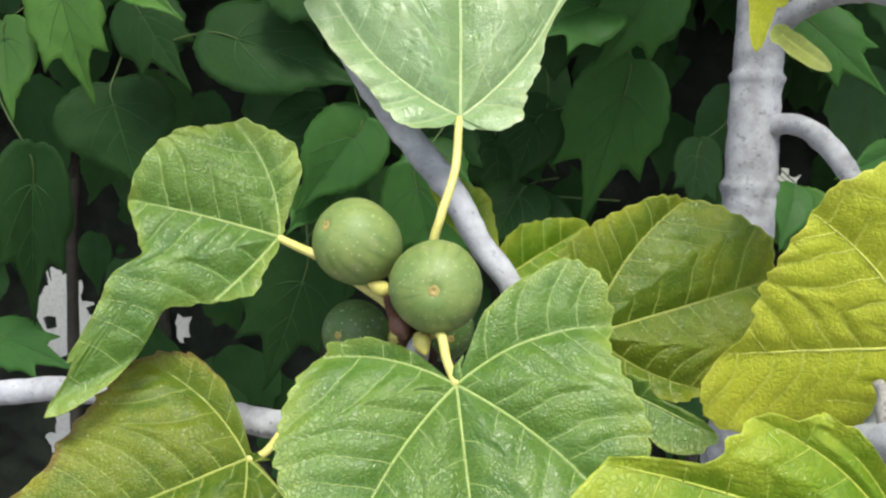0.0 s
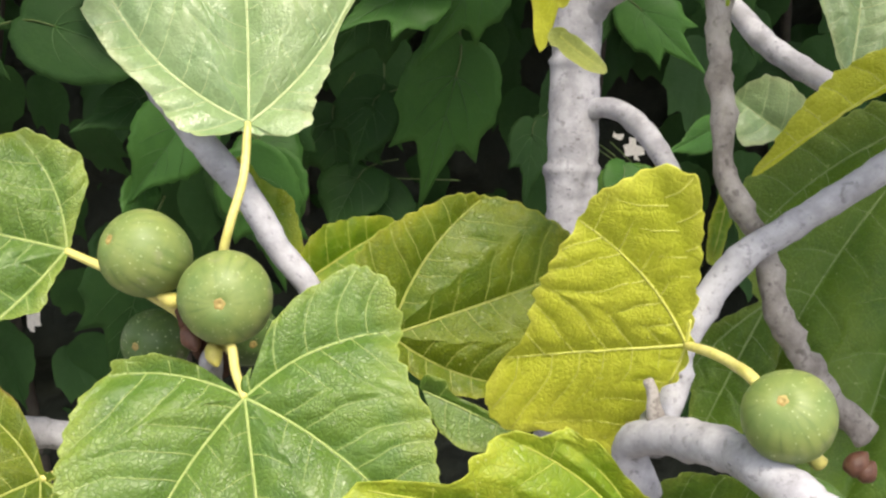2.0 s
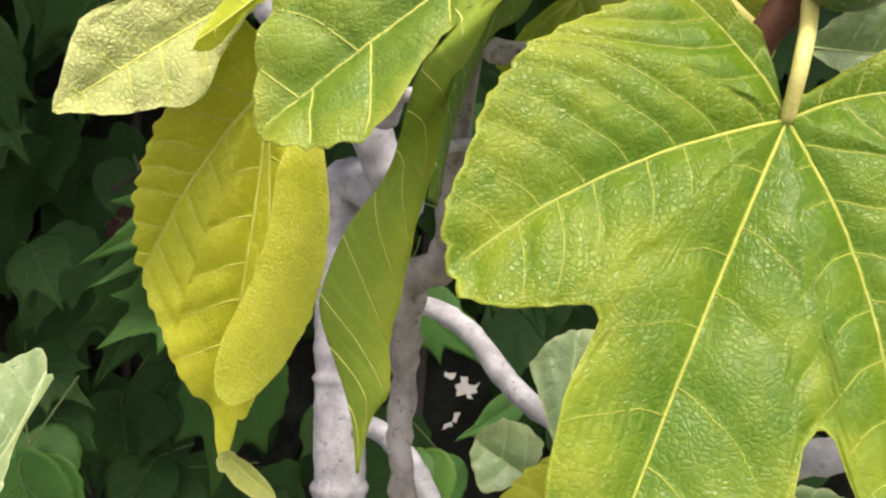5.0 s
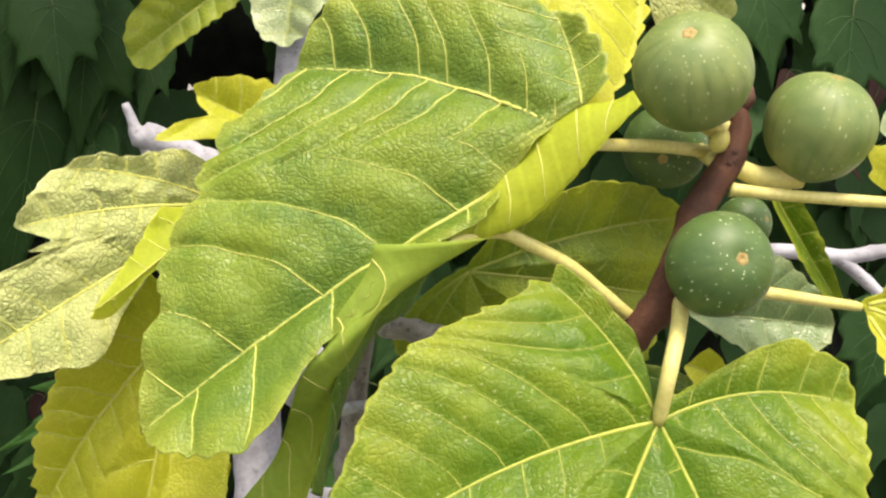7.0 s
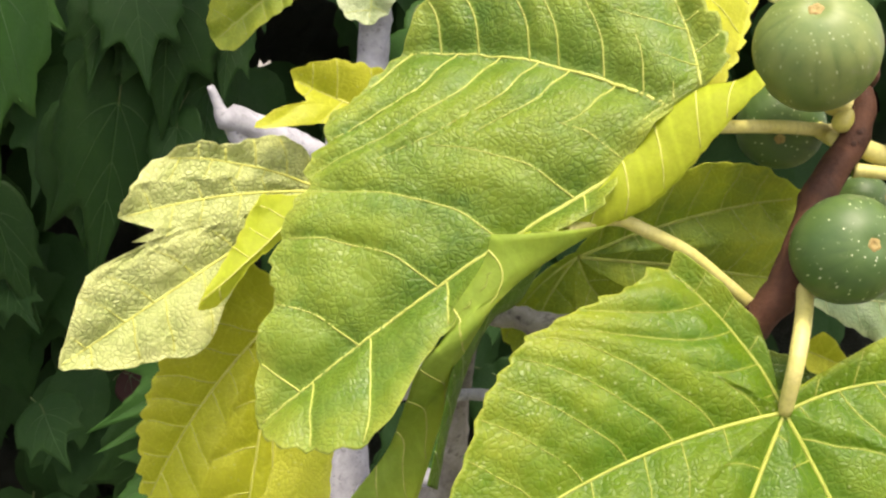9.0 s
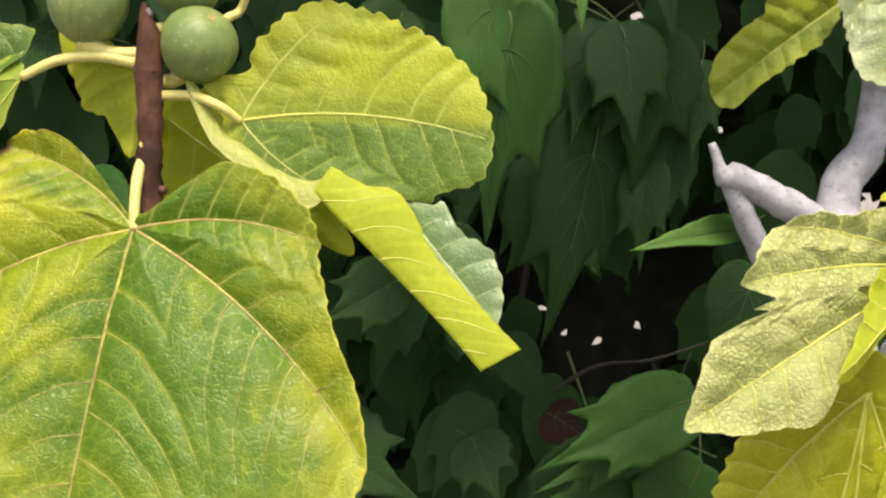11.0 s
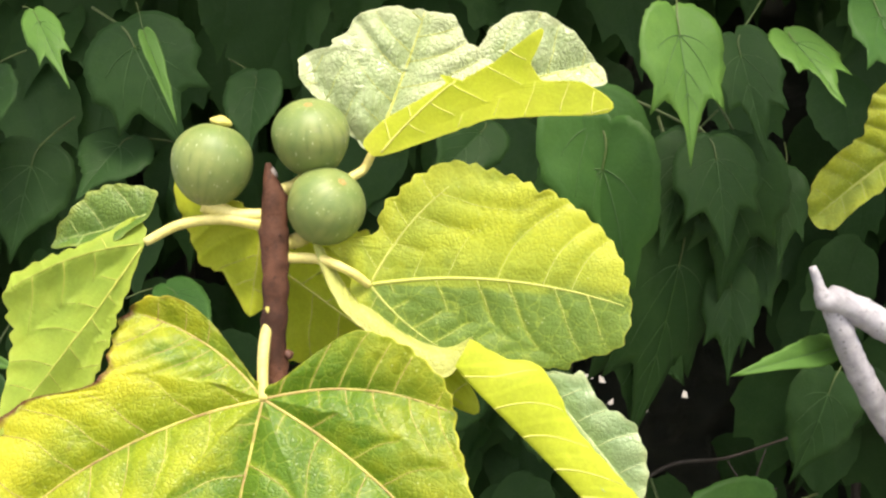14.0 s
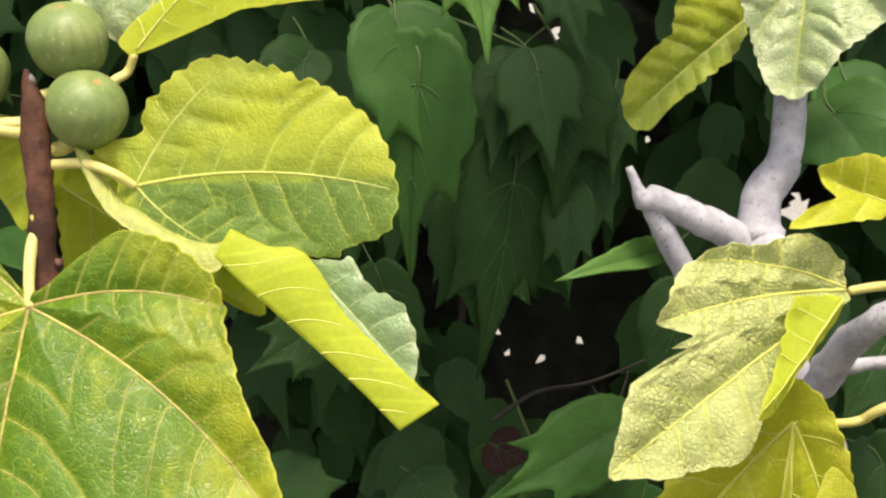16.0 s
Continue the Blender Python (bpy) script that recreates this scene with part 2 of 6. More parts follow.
UNDER = {
    "green": leaf_material("underside_green", (0.20, 0.29, 0.09), (0.27, 0.35, 0.11), (0.34, 0.38, 0.12), glow=0.3, rough=0.6, bump=0.1, furrow_shade=0.2, specks=0.05),
    "lime": leaf_material("underside_yellow_green", (0.31, 0.44, 0.065), (0.41, 0.52, 0.075), (0.48, 0.56, 0.10), glow=0.6, rough=0.6, bump=0.05, net=0.05, furrow_shade=0.12, specks=0.05),
    "gold": leaf_material("underside_yellow", (0.48, 0.565, 0.050), (0.57, 0.635, 0.060), (0.62, 0.65, 0.09), glow=0.65, rough=0.6, bump=0.04, net=0.04, furrow_shade=0.10, specks=0.05),
}
UNDER_OF = {"lime": "lime", "yellowgreen": "lime", "olive": "lime", "yellow": "gold", "gold": "gold", "mottled": "lime", "autumn": "lime", "fresh": "lime"}
VEIN = {
    "pale": plain_material("vein_cream_green", (0.25, 0.33, 0.09), (0.31, 0.37, 0.12), rough=0.5, bump=0.15),
    "yellow": plain_material("vein_yellow_green", (0.30, 0.34, 0.045), (0.36, 0.39, 0.06), rough=0.5, bump=0.15),
    "gold": plain_material("vein_yellow", (0.50, 0.51, 0.10), (0.56, 0.56, 0.13), rough=0.5, bump=0.15),
    "dark": plain_material("vein_dark_leaf", (0.15, 0.22, 0.06), (0.19, 0.26, 0.08), rough=0.5, bump=0.15),
    "rust": plain_material("vein_rust", (0.26, 0.17, 0.06), (0.46, 0.43, 0.10), rough=0.5, bump=0.15),
    "light": plain_material("vein_light_yellow", (0.42, 0.455, 0.09), (0.49, 0.505, 0.12), rough=0.5, bump=0.15),
    "white": plain_material("vein_whitish_green", (0.36, 0.43, 0.20), (0.42, 0.48, 0.25), rough=0.5, bump=0.15),
    "olive": plain_material("vein_olive", (0.24, 0.28, 0.05), (0.30, 0.32, 0.07), rough=0.5, bump=0.15),
}
VEIN_OF = {"yellow": "gold", "gold": "gold", "lime": "yellow", "autumn": "yellow", "yellowgreen": "light", "silver": "light", "olive": "olive", "deep": "dark", "fresh": "light", "cream": "gold", "mottled": "gold", "pale": "white"}
STALK = plain_material("stalk_cream", (0.55, 0.50, 0.14), (0.61, 0.55, 0.20), rough=0.45, scale=90.0, bump=0.2)
BARK = {
    "grey": bark_material("bark_pale_grey", (0.265, 0.263, 0.290), (0.43, 0.428, 0.472), (0.10, 0.095, 0.10), 0.58),
    "rough": bark_material("bark_brown_grey", (0.18, 0.160, 0.148), (0.35, 0.325, 0.310), (0.06, 0.05, 0.045), 0.7, 0.9),
    "brown": bark_material("bark_red_brown", (0.040, 0.017, 0.010), (0.108, 0.046, 0.026), (0.028, 0.013, 0.01), 0.7, 0.9),
}
FIG = {
    "light": fig_material("fig_skin", (0.115, 0.175, 0.048), (0.205, 0.250, 0.075), (0.045, 0.095, 0.022), 0.45),
    "dark": fig_material("fig_skin_dark", (0.05, 0.10, 0.024), (0.08, 0.135, 0.034), (0.028, 0.065, 0.016), 0.8),
}
TIP = plain_material("fig_eye", (0.36, 0.29, 0.10), (0.26, 0.17, 0.05), rough=0.6, scale=300.0)


# ---- mesh helpers ----
def mesh_object(name, verts, faces, materials, parent=None, smooth=True, slots=None, floats=None):
    me = bpy.data.meshes.new(name)
    me.from_pydata([tuple(v) for v in verts], [], faces)
    for m in materials:
        me.materials.append(m)
    if smooth:
        me.polygons.foreach_set("use_smooth", [True] * len(me.polygons))
    if slots is not None:
        me.polygons.foreach_set("material_index", slots)
    for key, values in (floats or {}).items():
        me.attributes.new(key, "FLOAT", "POINT").data.foreach_set("value", list(values))
    me.update()
    ob = new(name, me)
    if parent is not None:
        ob.parent = parent
    return ob


def thing(name, label, category, at=(0, 0, 0), group=""):
    ob = new(name)
    ob.empty_display_size = 0.05
    ob.location = at
    return tagged(ob, label, category, group)


def smooth_path(points, steps):
    """A Catmull-Rom curve through the rows of points."""
    p = np.array(points, float)
    p = np.vstack([2 * p[0] - p[1], p, 2 * p[-1] - p[-2]])
    rows = []
    for i in range(1, len(p) - 2):
        for u in np.linspace(0, 1, steps, endpoint=False):
            a, b, c, d = p[i - 1:i + 3]
            rows.append(0.5 * (2 * b + (c - a) * u + (2 * a - 5 * b + 4 * c - d) * u * u + (3 * b - a - 3 * c + d) * u ** 3))
    rows.append(p[-2])
    return np.array(rows)


def tube_rows(path, radii, sides, lumps=0.0, seed=0, flat=1.0):
    """Vertices and faces of a closed tube along path."""
    verts, faces = [], []
    up = Vector((0.31, 0.17, 0.93)).normalized()
    n = len(path)
    for i in range(n):
        way = Vector(path[min(i + 1, n - 1)] - path[max(i - 1, 0)])
        way = way.normalized() if way.length > 1e-9 else up
        a = up - way * up.dot(way)
        a = a.normalized() if a.length > 1e-4 else way.orthogonal().normalized()
        up = a
        b = way.cross(a)
        for k in range(sides):
            w = 2 * math.pi * k / sides
            r = radii[i]
            q = Vector(path[i]) + (a * math.cos(w) + b * math.sin(w)) * r
            if lumps:
                q += (q - Vector(path[i])) * lumps * (noise.noise(q * 55 + Vector((seed, 0, 0))) + 0.6 * noise.noise(q * 140))
            verts.append(q)
    for i in range(n - 1):
        for k in range(sides):
            j = (k + 1) % sides
            faces.append((i * sides + k, i * sides + j, (i + 1) * sides + j, (i + 1) * sides + k))
    faces.append(tuple(range(sides - 1, -1, -1)))
    faces.append(tuple((n - 1) * sides + k for k in range(sides)))
    return verts, faces


# ---- the fig tree ----
TREE = thing("fig_tree", "young fig tree with pale grey limbs, green figs and yellowing leaves", "tree", (0.24, 0.9, 0.0))
BACK = Matrix.Translation((-0.24, -0.9, 0.0))


def branch(points, tone, name="branch", label="", rings=0.035, swell=0.6):
    """A limb through rows of x, y, z and radius, with swollen rings where leaves once stood."""
    rows = smooth_path(points, 9)
    seed = random.random() * 50
    far = np.concatenate([[0], np.cumsum(np.linalg.norm(np.diff(rows[:, :3], axis=0), axis=1))])
    fine = np.linspace(0, far[-1], max(24, int(far[-1] / 0.0045)))
    path = np.stack([np.interp(fine, far, rows[:, k]) for k in range(4)], 1)
    radii = path[:, 3].copy()
    at = rings * (0.3 + 0.5 * random.random())
    while at < far[-1] - 0.01:
        radii *= 1 + swell * (0.10 + 0.16 * random.random()) * np.exp(-((fine - at) / 0.0032) ** 2) - 0.04 * np.exp(-((fine - at - 0.006) / 0.004) ** 2)
        at += rings * (0.6 + 0.8 * random.random())
    radii[-1] *= 0.75
    verts, faces = tube_rows(path[:, :3], radii, 18, {"grey": 0.10, "rough": 0.48, "brown": 0.22}[tone], seed)
    ob = mesh_object(name, verts, faces, [BARK[tone]], TREE)
    ob.matrix_parent_inverse = BACK
    return tagged(ob, label)


def profile_radius(outline, angles):
    """Radius at the angles: straight edges between the (degrees, radius) corners, round the full turn."""
    rows = sorted(outline)
    rows.append((rows[0][0] + 360, rows[0][1]))
    found = []
    for w in angles:
        w = w + 360 if w < rows[0][0] else w
        for (a, p), (b, q) in zip(rows, rows[1:]):
            if a <= w <= b:
                break
        if 0.01 < b - a < 150:
            r = p * q * math.sin(radians(b - a)) / max(1e-6, p * math.sin(radians(w - a)) + q * math.sin(radians(b - w)))
        else:
            r = p + (q - p) * (w - a) / max(0.01, b - a)
        found.append(r)
    return np.array(found)


def fig_leaf(place, outline, veins, tone, hub=(0, 0), label="", name="leaf", holder=None, petiole=None, stalk=0.0025, wave=0.25, pucker=1.0, cup=0.0, brown=0.0, fold=1.0, below=False, sectors=(), teeth=1.0):
    """A fig leaf: a thin blade whose margin runs through outline (degrees, centimetres, round the hub), with veins that fan out
    from the stalk at the origin, each with side veins between which the blade is quilted, and a toothed margin."""
    seed = random.random() * 100
    rnd = random.Random(int(seed * 1000))
    big = max(r for _, r in outline)
    turns = int(min(280, max(90, big * 24)))
    rings = int(min(44, max(9, big * 2.3)))
    ang = np.linspace(-180, 180, turns, endpoint=False)
    radius = profile_radius(outline, ang)
    radius = (np.roll(radius, 1) + 2 * radius + np.roll(radius, -1)) / 4
    # teeth of uneven size along the margin, each leaning towards the tip
    run = np.concatenate([[0], np.cumsum(np.hypot(np.diff(radius), np.radians(360 / turns) * radius[:-1]))])
    nicks = []
    for s in run:
        u = s * 0.95 + 0.55 * noise.noise((s * 0.3, seed, 0))
        u -= math.floor(u)
        nicks.append((u / 0.7 if u < 0.7 else (1 - u) / 0.3) ** 0.8 * (0.6 + 0.8 * abs(noise.noise((s * 0.5, seed, 9)))))
    square = np.radians(360 / turns) * radius / np.maximum(1e-6, np.hypot(np.roll(radius, -1) - radius, np.radians(360 / turns) * radius))
    radius = radius + 0.36 * teeth * square * (np.array(nicks) - 0.4) * min(1.0, big / 8) + 0.06 * np.array([noise.noise((s * 2.2, seed, 5)) for s in run])
    ways = []
    for a, r, *own_bow in veins:
        # the veins beside the midrib bow outwards and bend back towards the tip
        arch = rnd.uniform(-0.08, 0.08) if abs(a) < 15 else math.copysign(rnd.uniform(0.22, 0.42), a) * min(1.0, abs(a) / 40)
        arch = own_bow[0] if own_bow else arch
        ways.append((math.radians(a), r, math.cos(math.radians(a)), math.sin(math.radians(a)), min(3.0, max(1.5, 0.14 * r)) * rnd.uniform(0.9, 1.15), rnd.uniform(0.2, 0.8), arch))
    lean, arc = 0.26, 0.105

    def bow(way, along):
        """How far a main vein stands beside its chord."""
        return way[6] * along * (1 - along / way[1]) if 0 < along < 1.3 * way[1] else 0.0

    def drift(own, side, off):
        """Side veins wander a little on their way out."""
        return 0.30 * noise.noise((off * 0.55, own[0] * 5 + seed, side * 3.0)) * min(1.0, off)

    def phase(own, side, foot):
        """Counts the side veins along a main vein; they stand unevenly."""
        return foot / own[4] + own[5] + 0.3 * side * own[5] + 0.38 * noise.noise((foot * 0.45, own[0] * 3 + seed, side * 7.0))

    def height(x, y, rim):
        """Height of the blade in centimetres, and the distance from the nearest main vein."""
        near, own, quilt = 9.0, None, 0.6
        for w in ways:
            along = x * w[2] + y * w[3]
            off = y * w[2] - x * w[3] - bow(w, along)
            if along < 0:
                off = math.hypot(x, y)
            if abs(off) < near:
                near, own, s, side = abs(off), w, along, (1 if off > 0 else -1)
        h = 1.15 * (1 - math.exp(-near / 2.4)) * pucker ** 0.5 * fold
        if own and s > 0:
            turn = phase(own, side, s - lean * near - arc * near * near - drift(own, side, near))
            quilt = abs(math.sin(math.pi * turn))
            h += 0.19 * pucker ** 0.5 * quilt ** 0.7 * min(1.0, near / 0.8) * min(1.0, own[1] / 6)
        h += wave * rim ** 3 * 1.3 * noise.noise((x * 0.28 + seed, y * 0.28, 0.0))
        h += 0.5 * wave * rim ** 6 * noise.noise((x * 0.9 + seed, y * 0.9, 2.0))
        h += 0.13 * pucker * noise.noise((x * 0.55, y * 0.55, seed)) + 0.035 * pucker * noise.noise((x * 1.7, y * 1.7, seed))
        h += cup * (x * x + y * y) / max(big, 1.0)
        return h, near, quilt

    rims = [q / (rings + 2) for q in range(rings + 1)] + [0.95, 0.975, 0.99, 1.0]
    rims = sorted(set(q for q in rims if q <= 0.945 or q >= 0.95))
    pts, edge, rib, panels, turned = [], [], [], [], []
    cs, sn = np.cos(np.radians(ang)), np.sin(np.radians(ang))
    for q in rims:
        cols = [(0.0, 0.0)] if q == 0.0 else list(zip(q * radius * cs, q * radius * sn))
        for x, y in cols:
            x, y = float(x) + hub[0], float(y) + hub[1]
            h, near, quilt = height(x, y, q)
            pts.append((x / 100, y / 100, h / 100))
            edge.append(q)
            rib.append(near / 100)
            panels.append(quilt)
            turned.append(float(np.interp(math.degrees(math.atan2(y, x)), *zip(*sectors))) if sectors else 0.0)
    level = np.array([p[2] for p in pts])
    level = np.vstack([np.full(turns, level[0]), level[1:].reshape(len(rims) - 1, turns)])
    faces = [(0, 1 + i, 1 + (i + 1) % turns) for i in range(turns)]
    for k in range(len(rims) - 2):
        a, b = 1 + k * turns, 1 + (k + 1) * turns
        for i in range(turns):
            j = (i + 1) % turns
            faces.append((a + i, b + i, b + j))
            faces.append((a + i, b + j, a + j))
    n = len(pts)
    thick = 0.00035
    verts = pts + [(x, y, z - thick) for x, y, z in pts]
    low = [tuple(n + v for v in reversed(f)) for f in faces]
    last = 1 + (len(rims) - 2) * turns
    rim = [(last + i, n + last + i, n + last + (i + 1) % turns, last + (i + 1) % turns) for i in range(turns)]
    slots = [0] * len(faces) + [1] * len(low) + [0] * len(rim)
    skin = "edged" if brown and tone == "olive" else tone
    ob = mesh_object(name, verts, faces + low + rim, [TOP[skin], UNDER[UNDER_OF.get(tone, "green")]], None, True, slots, {"edge": edge * 2, "rib": rib * 2, "panel": panels * 2, "turned": turned * 2})
    ob.parent = holder if holder is not None else TREE
    ob.matrix_parent_inverse = holder.matrix_basis.inverted() if holder is not None else BACK
    ob.matrix_basis = place
    tagged(ob, label)
    vv, vf = [], []

    def on_blade(x, y):
        """Where (x, y) lies between hub (0) and margin (1), and the height of the meshed blade there."""
        dx, dy = x - hub[0], y - hub[1]
        turn = (math.degrees(math.atan2(dy, dx)) + 180) / 360 * turns
        i = int(turn) % turns
        f, j = turn - int(turn), (int(turn) + 1) % turns
        q = math.hypot(dx, dy) / max(0.01, radius[i] * (1 - f) + radius[j] * f)
        k = min(len(rims) - 2, max(0, int(np.searchsorted(rims, q)) - 1))
        u = min(1.0, (q - rims[k]) / (rims[k + 1] - rims[k]))
        a, b, c, d = level[k, i], level[k + 1, i], level[k + 1, j], level[k, j]
        z = a + u * (b - a) + f * (c - b) if u >= f else a + f * (d - a) + u * (c - d)
        return q, z

    def lay(path, width, rise=-0.0001):
        rows, rad = [], []
        for k, (x, y) in enumerate(path):
            q, z = on_blade(x, y)
            if q > 0.985:
                if rows:
                    break
                continue
            rows.append(np.array((x / 100, y / 100, z + rise)))
            rad.append(width * (1 - 0.7 * k / len(path)))
        if len(rows) > 3:
            a, b = tube_rows(np.array(rows), rad, 5)
            base = len(vv)
            vv.extend(a)
            vf.extend(tuple(base + i for i in f) for f in b)

    for own in ways:
        a, r, c, s, gap, start, arch = own
        lay([(r * u * c - bow(own, r * u) * s, r * u * s + bow(own, r * u) * c) for u in np.linspace(0.0, 1.0, max(10, int(r * 4)))], 0.00105 * (0.65 if below else 1.0) * min(1.0, 0.3 + r / 14), -thick - 0.0001 if below else -0.0001)
        if r < 2.5:
            continue
        for side in (-1, 1):
            feet, before = [], phase(own, side, 0.3)
            for foot in np.arange(0.35, r * 0.95, 0.05):
                now = phase(own, side, foot)
                if math.floor(now) != math.floor(before):
                    feet.append(foot)
                before = now
            for foot in feet:
                row = []
                for off in np.arange(0.0, 9.0, 0.2):
                    along = foot + lean * off + arc * off * off + drift(own, side, off)
                    across = side * off + bow(own, along)
                    x, y = along * c - across * s, along * s + across * c
                    if any(o is not own and x * o[2] + y * o[3] > 0 and abs(y * o[2] - x * o[3] - bow(o, x * o[2] + y * o[3])) < off - 0.15 for o in ways):
                        break
                    row.append((x, y))
                lay(row, (0.00034 if r > 7 else 0.00027) * (1.1 if below or tone in ("fresh", "gold", "mottled") else 0.8), -thick - 0.00008 if below else 0.00008)
    if vv:
        vein = mesh_object("venation", vv, vf, [VEIN["rust" if brown and tone == "autumn" else VEIN_OF.get(tone, "pale")]], holder or ob)
        if holder is not None:
            vein.matrix_parent_inverse, vein.matrix_basis = holder.matrix_basis.inverted(), place
    if petiole:
        path = smooth_path(petiole, 8)
        path = np.array([place.inverted() @ Vector(p) for p in path])
        rad = np.linspace(stalk * 0.9, stalk * 1.12, len(path))
        rad[0] *= 0.8
        rad[-1] *= 1.25
        a, b = tube_rows(path, rad, 12, 0.04)
        mesh_object("leaf_stalk", a, b, [STALK], ob)
    return ob


def curled_edge(name, crease, free, tone, holder, bulge=0.12, veins=7, below=True, label="", slant=0.07):
    """A strip of blade that is rolled over between its crease and its free margin, thin and bulged, with veins across it."""
    n, m = 80, 13
    seed = random.random() * 50

    def even(points):
        rows = smooth_path(points, 10)
        far = np.concatenate([[0], np.cumsum(np.linalg.norm(np.diff(rows, axis=0), axis=1))])
        return np.stack([np.interp(np.linspace(0, far[-1], n), far, rows[:, k]) for k in range(3)], 1)

    a, b = even(crease), even(free)
    along = np.gradient(0.5 * (a + b), axis=0)
    out = np.cross(along, b - a)
    out /= np.maximum(1e-9, np.linalg.norm(out, axis=1))[:, None]
    out[out[:, 1] > 0] *= -1
    wide = np.linalg.norm(b - a, axis=1)

    def at(u, v):
        i = min(n - 2, int(u * (n - 1)))
        f = u * (n - 1) - i
        p = (a[i] * (1 - f) + a[i + 1] * f) * (1 - v) + (b[i] * (1 - f) + b[i + 1] * f) * v
        w = wide[i] * (1 - f) + wide[i + 1] * f
        ripple = 0.05 * noise.noise((u * 9, v * 2, seed)) + 0.02 * noise.noise((u * 30, v * 5, seed))
        nib = 0.0006 * v ** 8 * abs(math.sin(u * 40 + 3 * noise.noise((u * 6, seed, 0))))
        return p + out[i] * w * (4 * bulge * v * (1 - v) + ripple * math.sin(math.pi * min(1.0, v + 0.2))) + (b[i] - a[i]) / max(1e-6, wide[i]) * nib

    verts, edge, rib, panels = [], [], [], []
    for i in range(n):
        u = i / (n - 1)
        for j in range(m):
            v = j / (m - 1)
            verts.append(at(u, v))
            edge.append(0.5 + 0.5 * v)
            rib.append(v * wide[i])
            panels.append(abs(math.sin(math.pi * veins * (u - slant * v))))
    faces = [(i * m + j, (i + 1) * m + j, (i + 1) * m + j + 1, i * m + j + 1) for i in range(n - 1) for j in range(m - 1)]
    first = np.cross(verts[m] - verts[0], verts[1] - verts[0])
    if np.dot(first, out[0]) < 0:
        faces = [tuple(reversed(f)) for f in faces]
    k = n * m
    back = [verts[i * m + j] - out[i] * 0.0004 for i in range(n) for j in range(m)]
    ring = [j for j in range(m)] + [i * m + m - 1 for i in range(1, n)] + [(n - 1) * m + j for j in range(m - 2, -1, -1)] + [i * m for i in range(n - 2, 0, -1)]
    rim = [(ring[i], ring[(i + 1) % len(ring)], k + ring[(i + 1) % len(ring)], k + ring[i]) for i in range(len(ring))]
    skins = [TOP[tone], UNDER[UNDER_OF.get(tone, "green")]]
    front = 1 if below else 0
    ob = mesh_object(name, verts + back, faces + [tuple(k + q for q in reversed(f)) for f in faces] + rim, skins, holder, True, [front] * len(faces) + [1 - front] * len(faces) + [front] * len(rim), {"edge": edge * 2, "rib": rib * 2, "panel": panels * 2, "turned": [0.0] * (2 * k)})
    ob.matrix_parent_inverse = holder.matrix_basis.inverted()
    tagged(ob, label)
    vv, vf = [], []
    for q in range(veins):
        u0 = (q + 0.4 + 0.4 * noise.noise((q * 1.7, seed, 1))) / veins
        row = [at(min(1.0, u0 + slant * v + 0.5 * slant * v * v), v) for v in np.linspace(0.0, 0.93, 10) if u0 + slant * v + 0.5 * slant * v * v < 0.99]
        if len(row) > 4:
            g, h = tube_rows(np.array(row), list(np.linspace(0.00042, 0.0002, len(row))), 5)
            vf.extend(tuple(len(vv) + i for i in f) for f in h)
            vv.extend(g)
    vein = mesh_object("venation", vv, vf, [VEIN[VEIN_OF.get(tone, "pale")]], holder)
    vein.matrix_parent_inverse = holder.matrix_basis.inverted()
    return ob


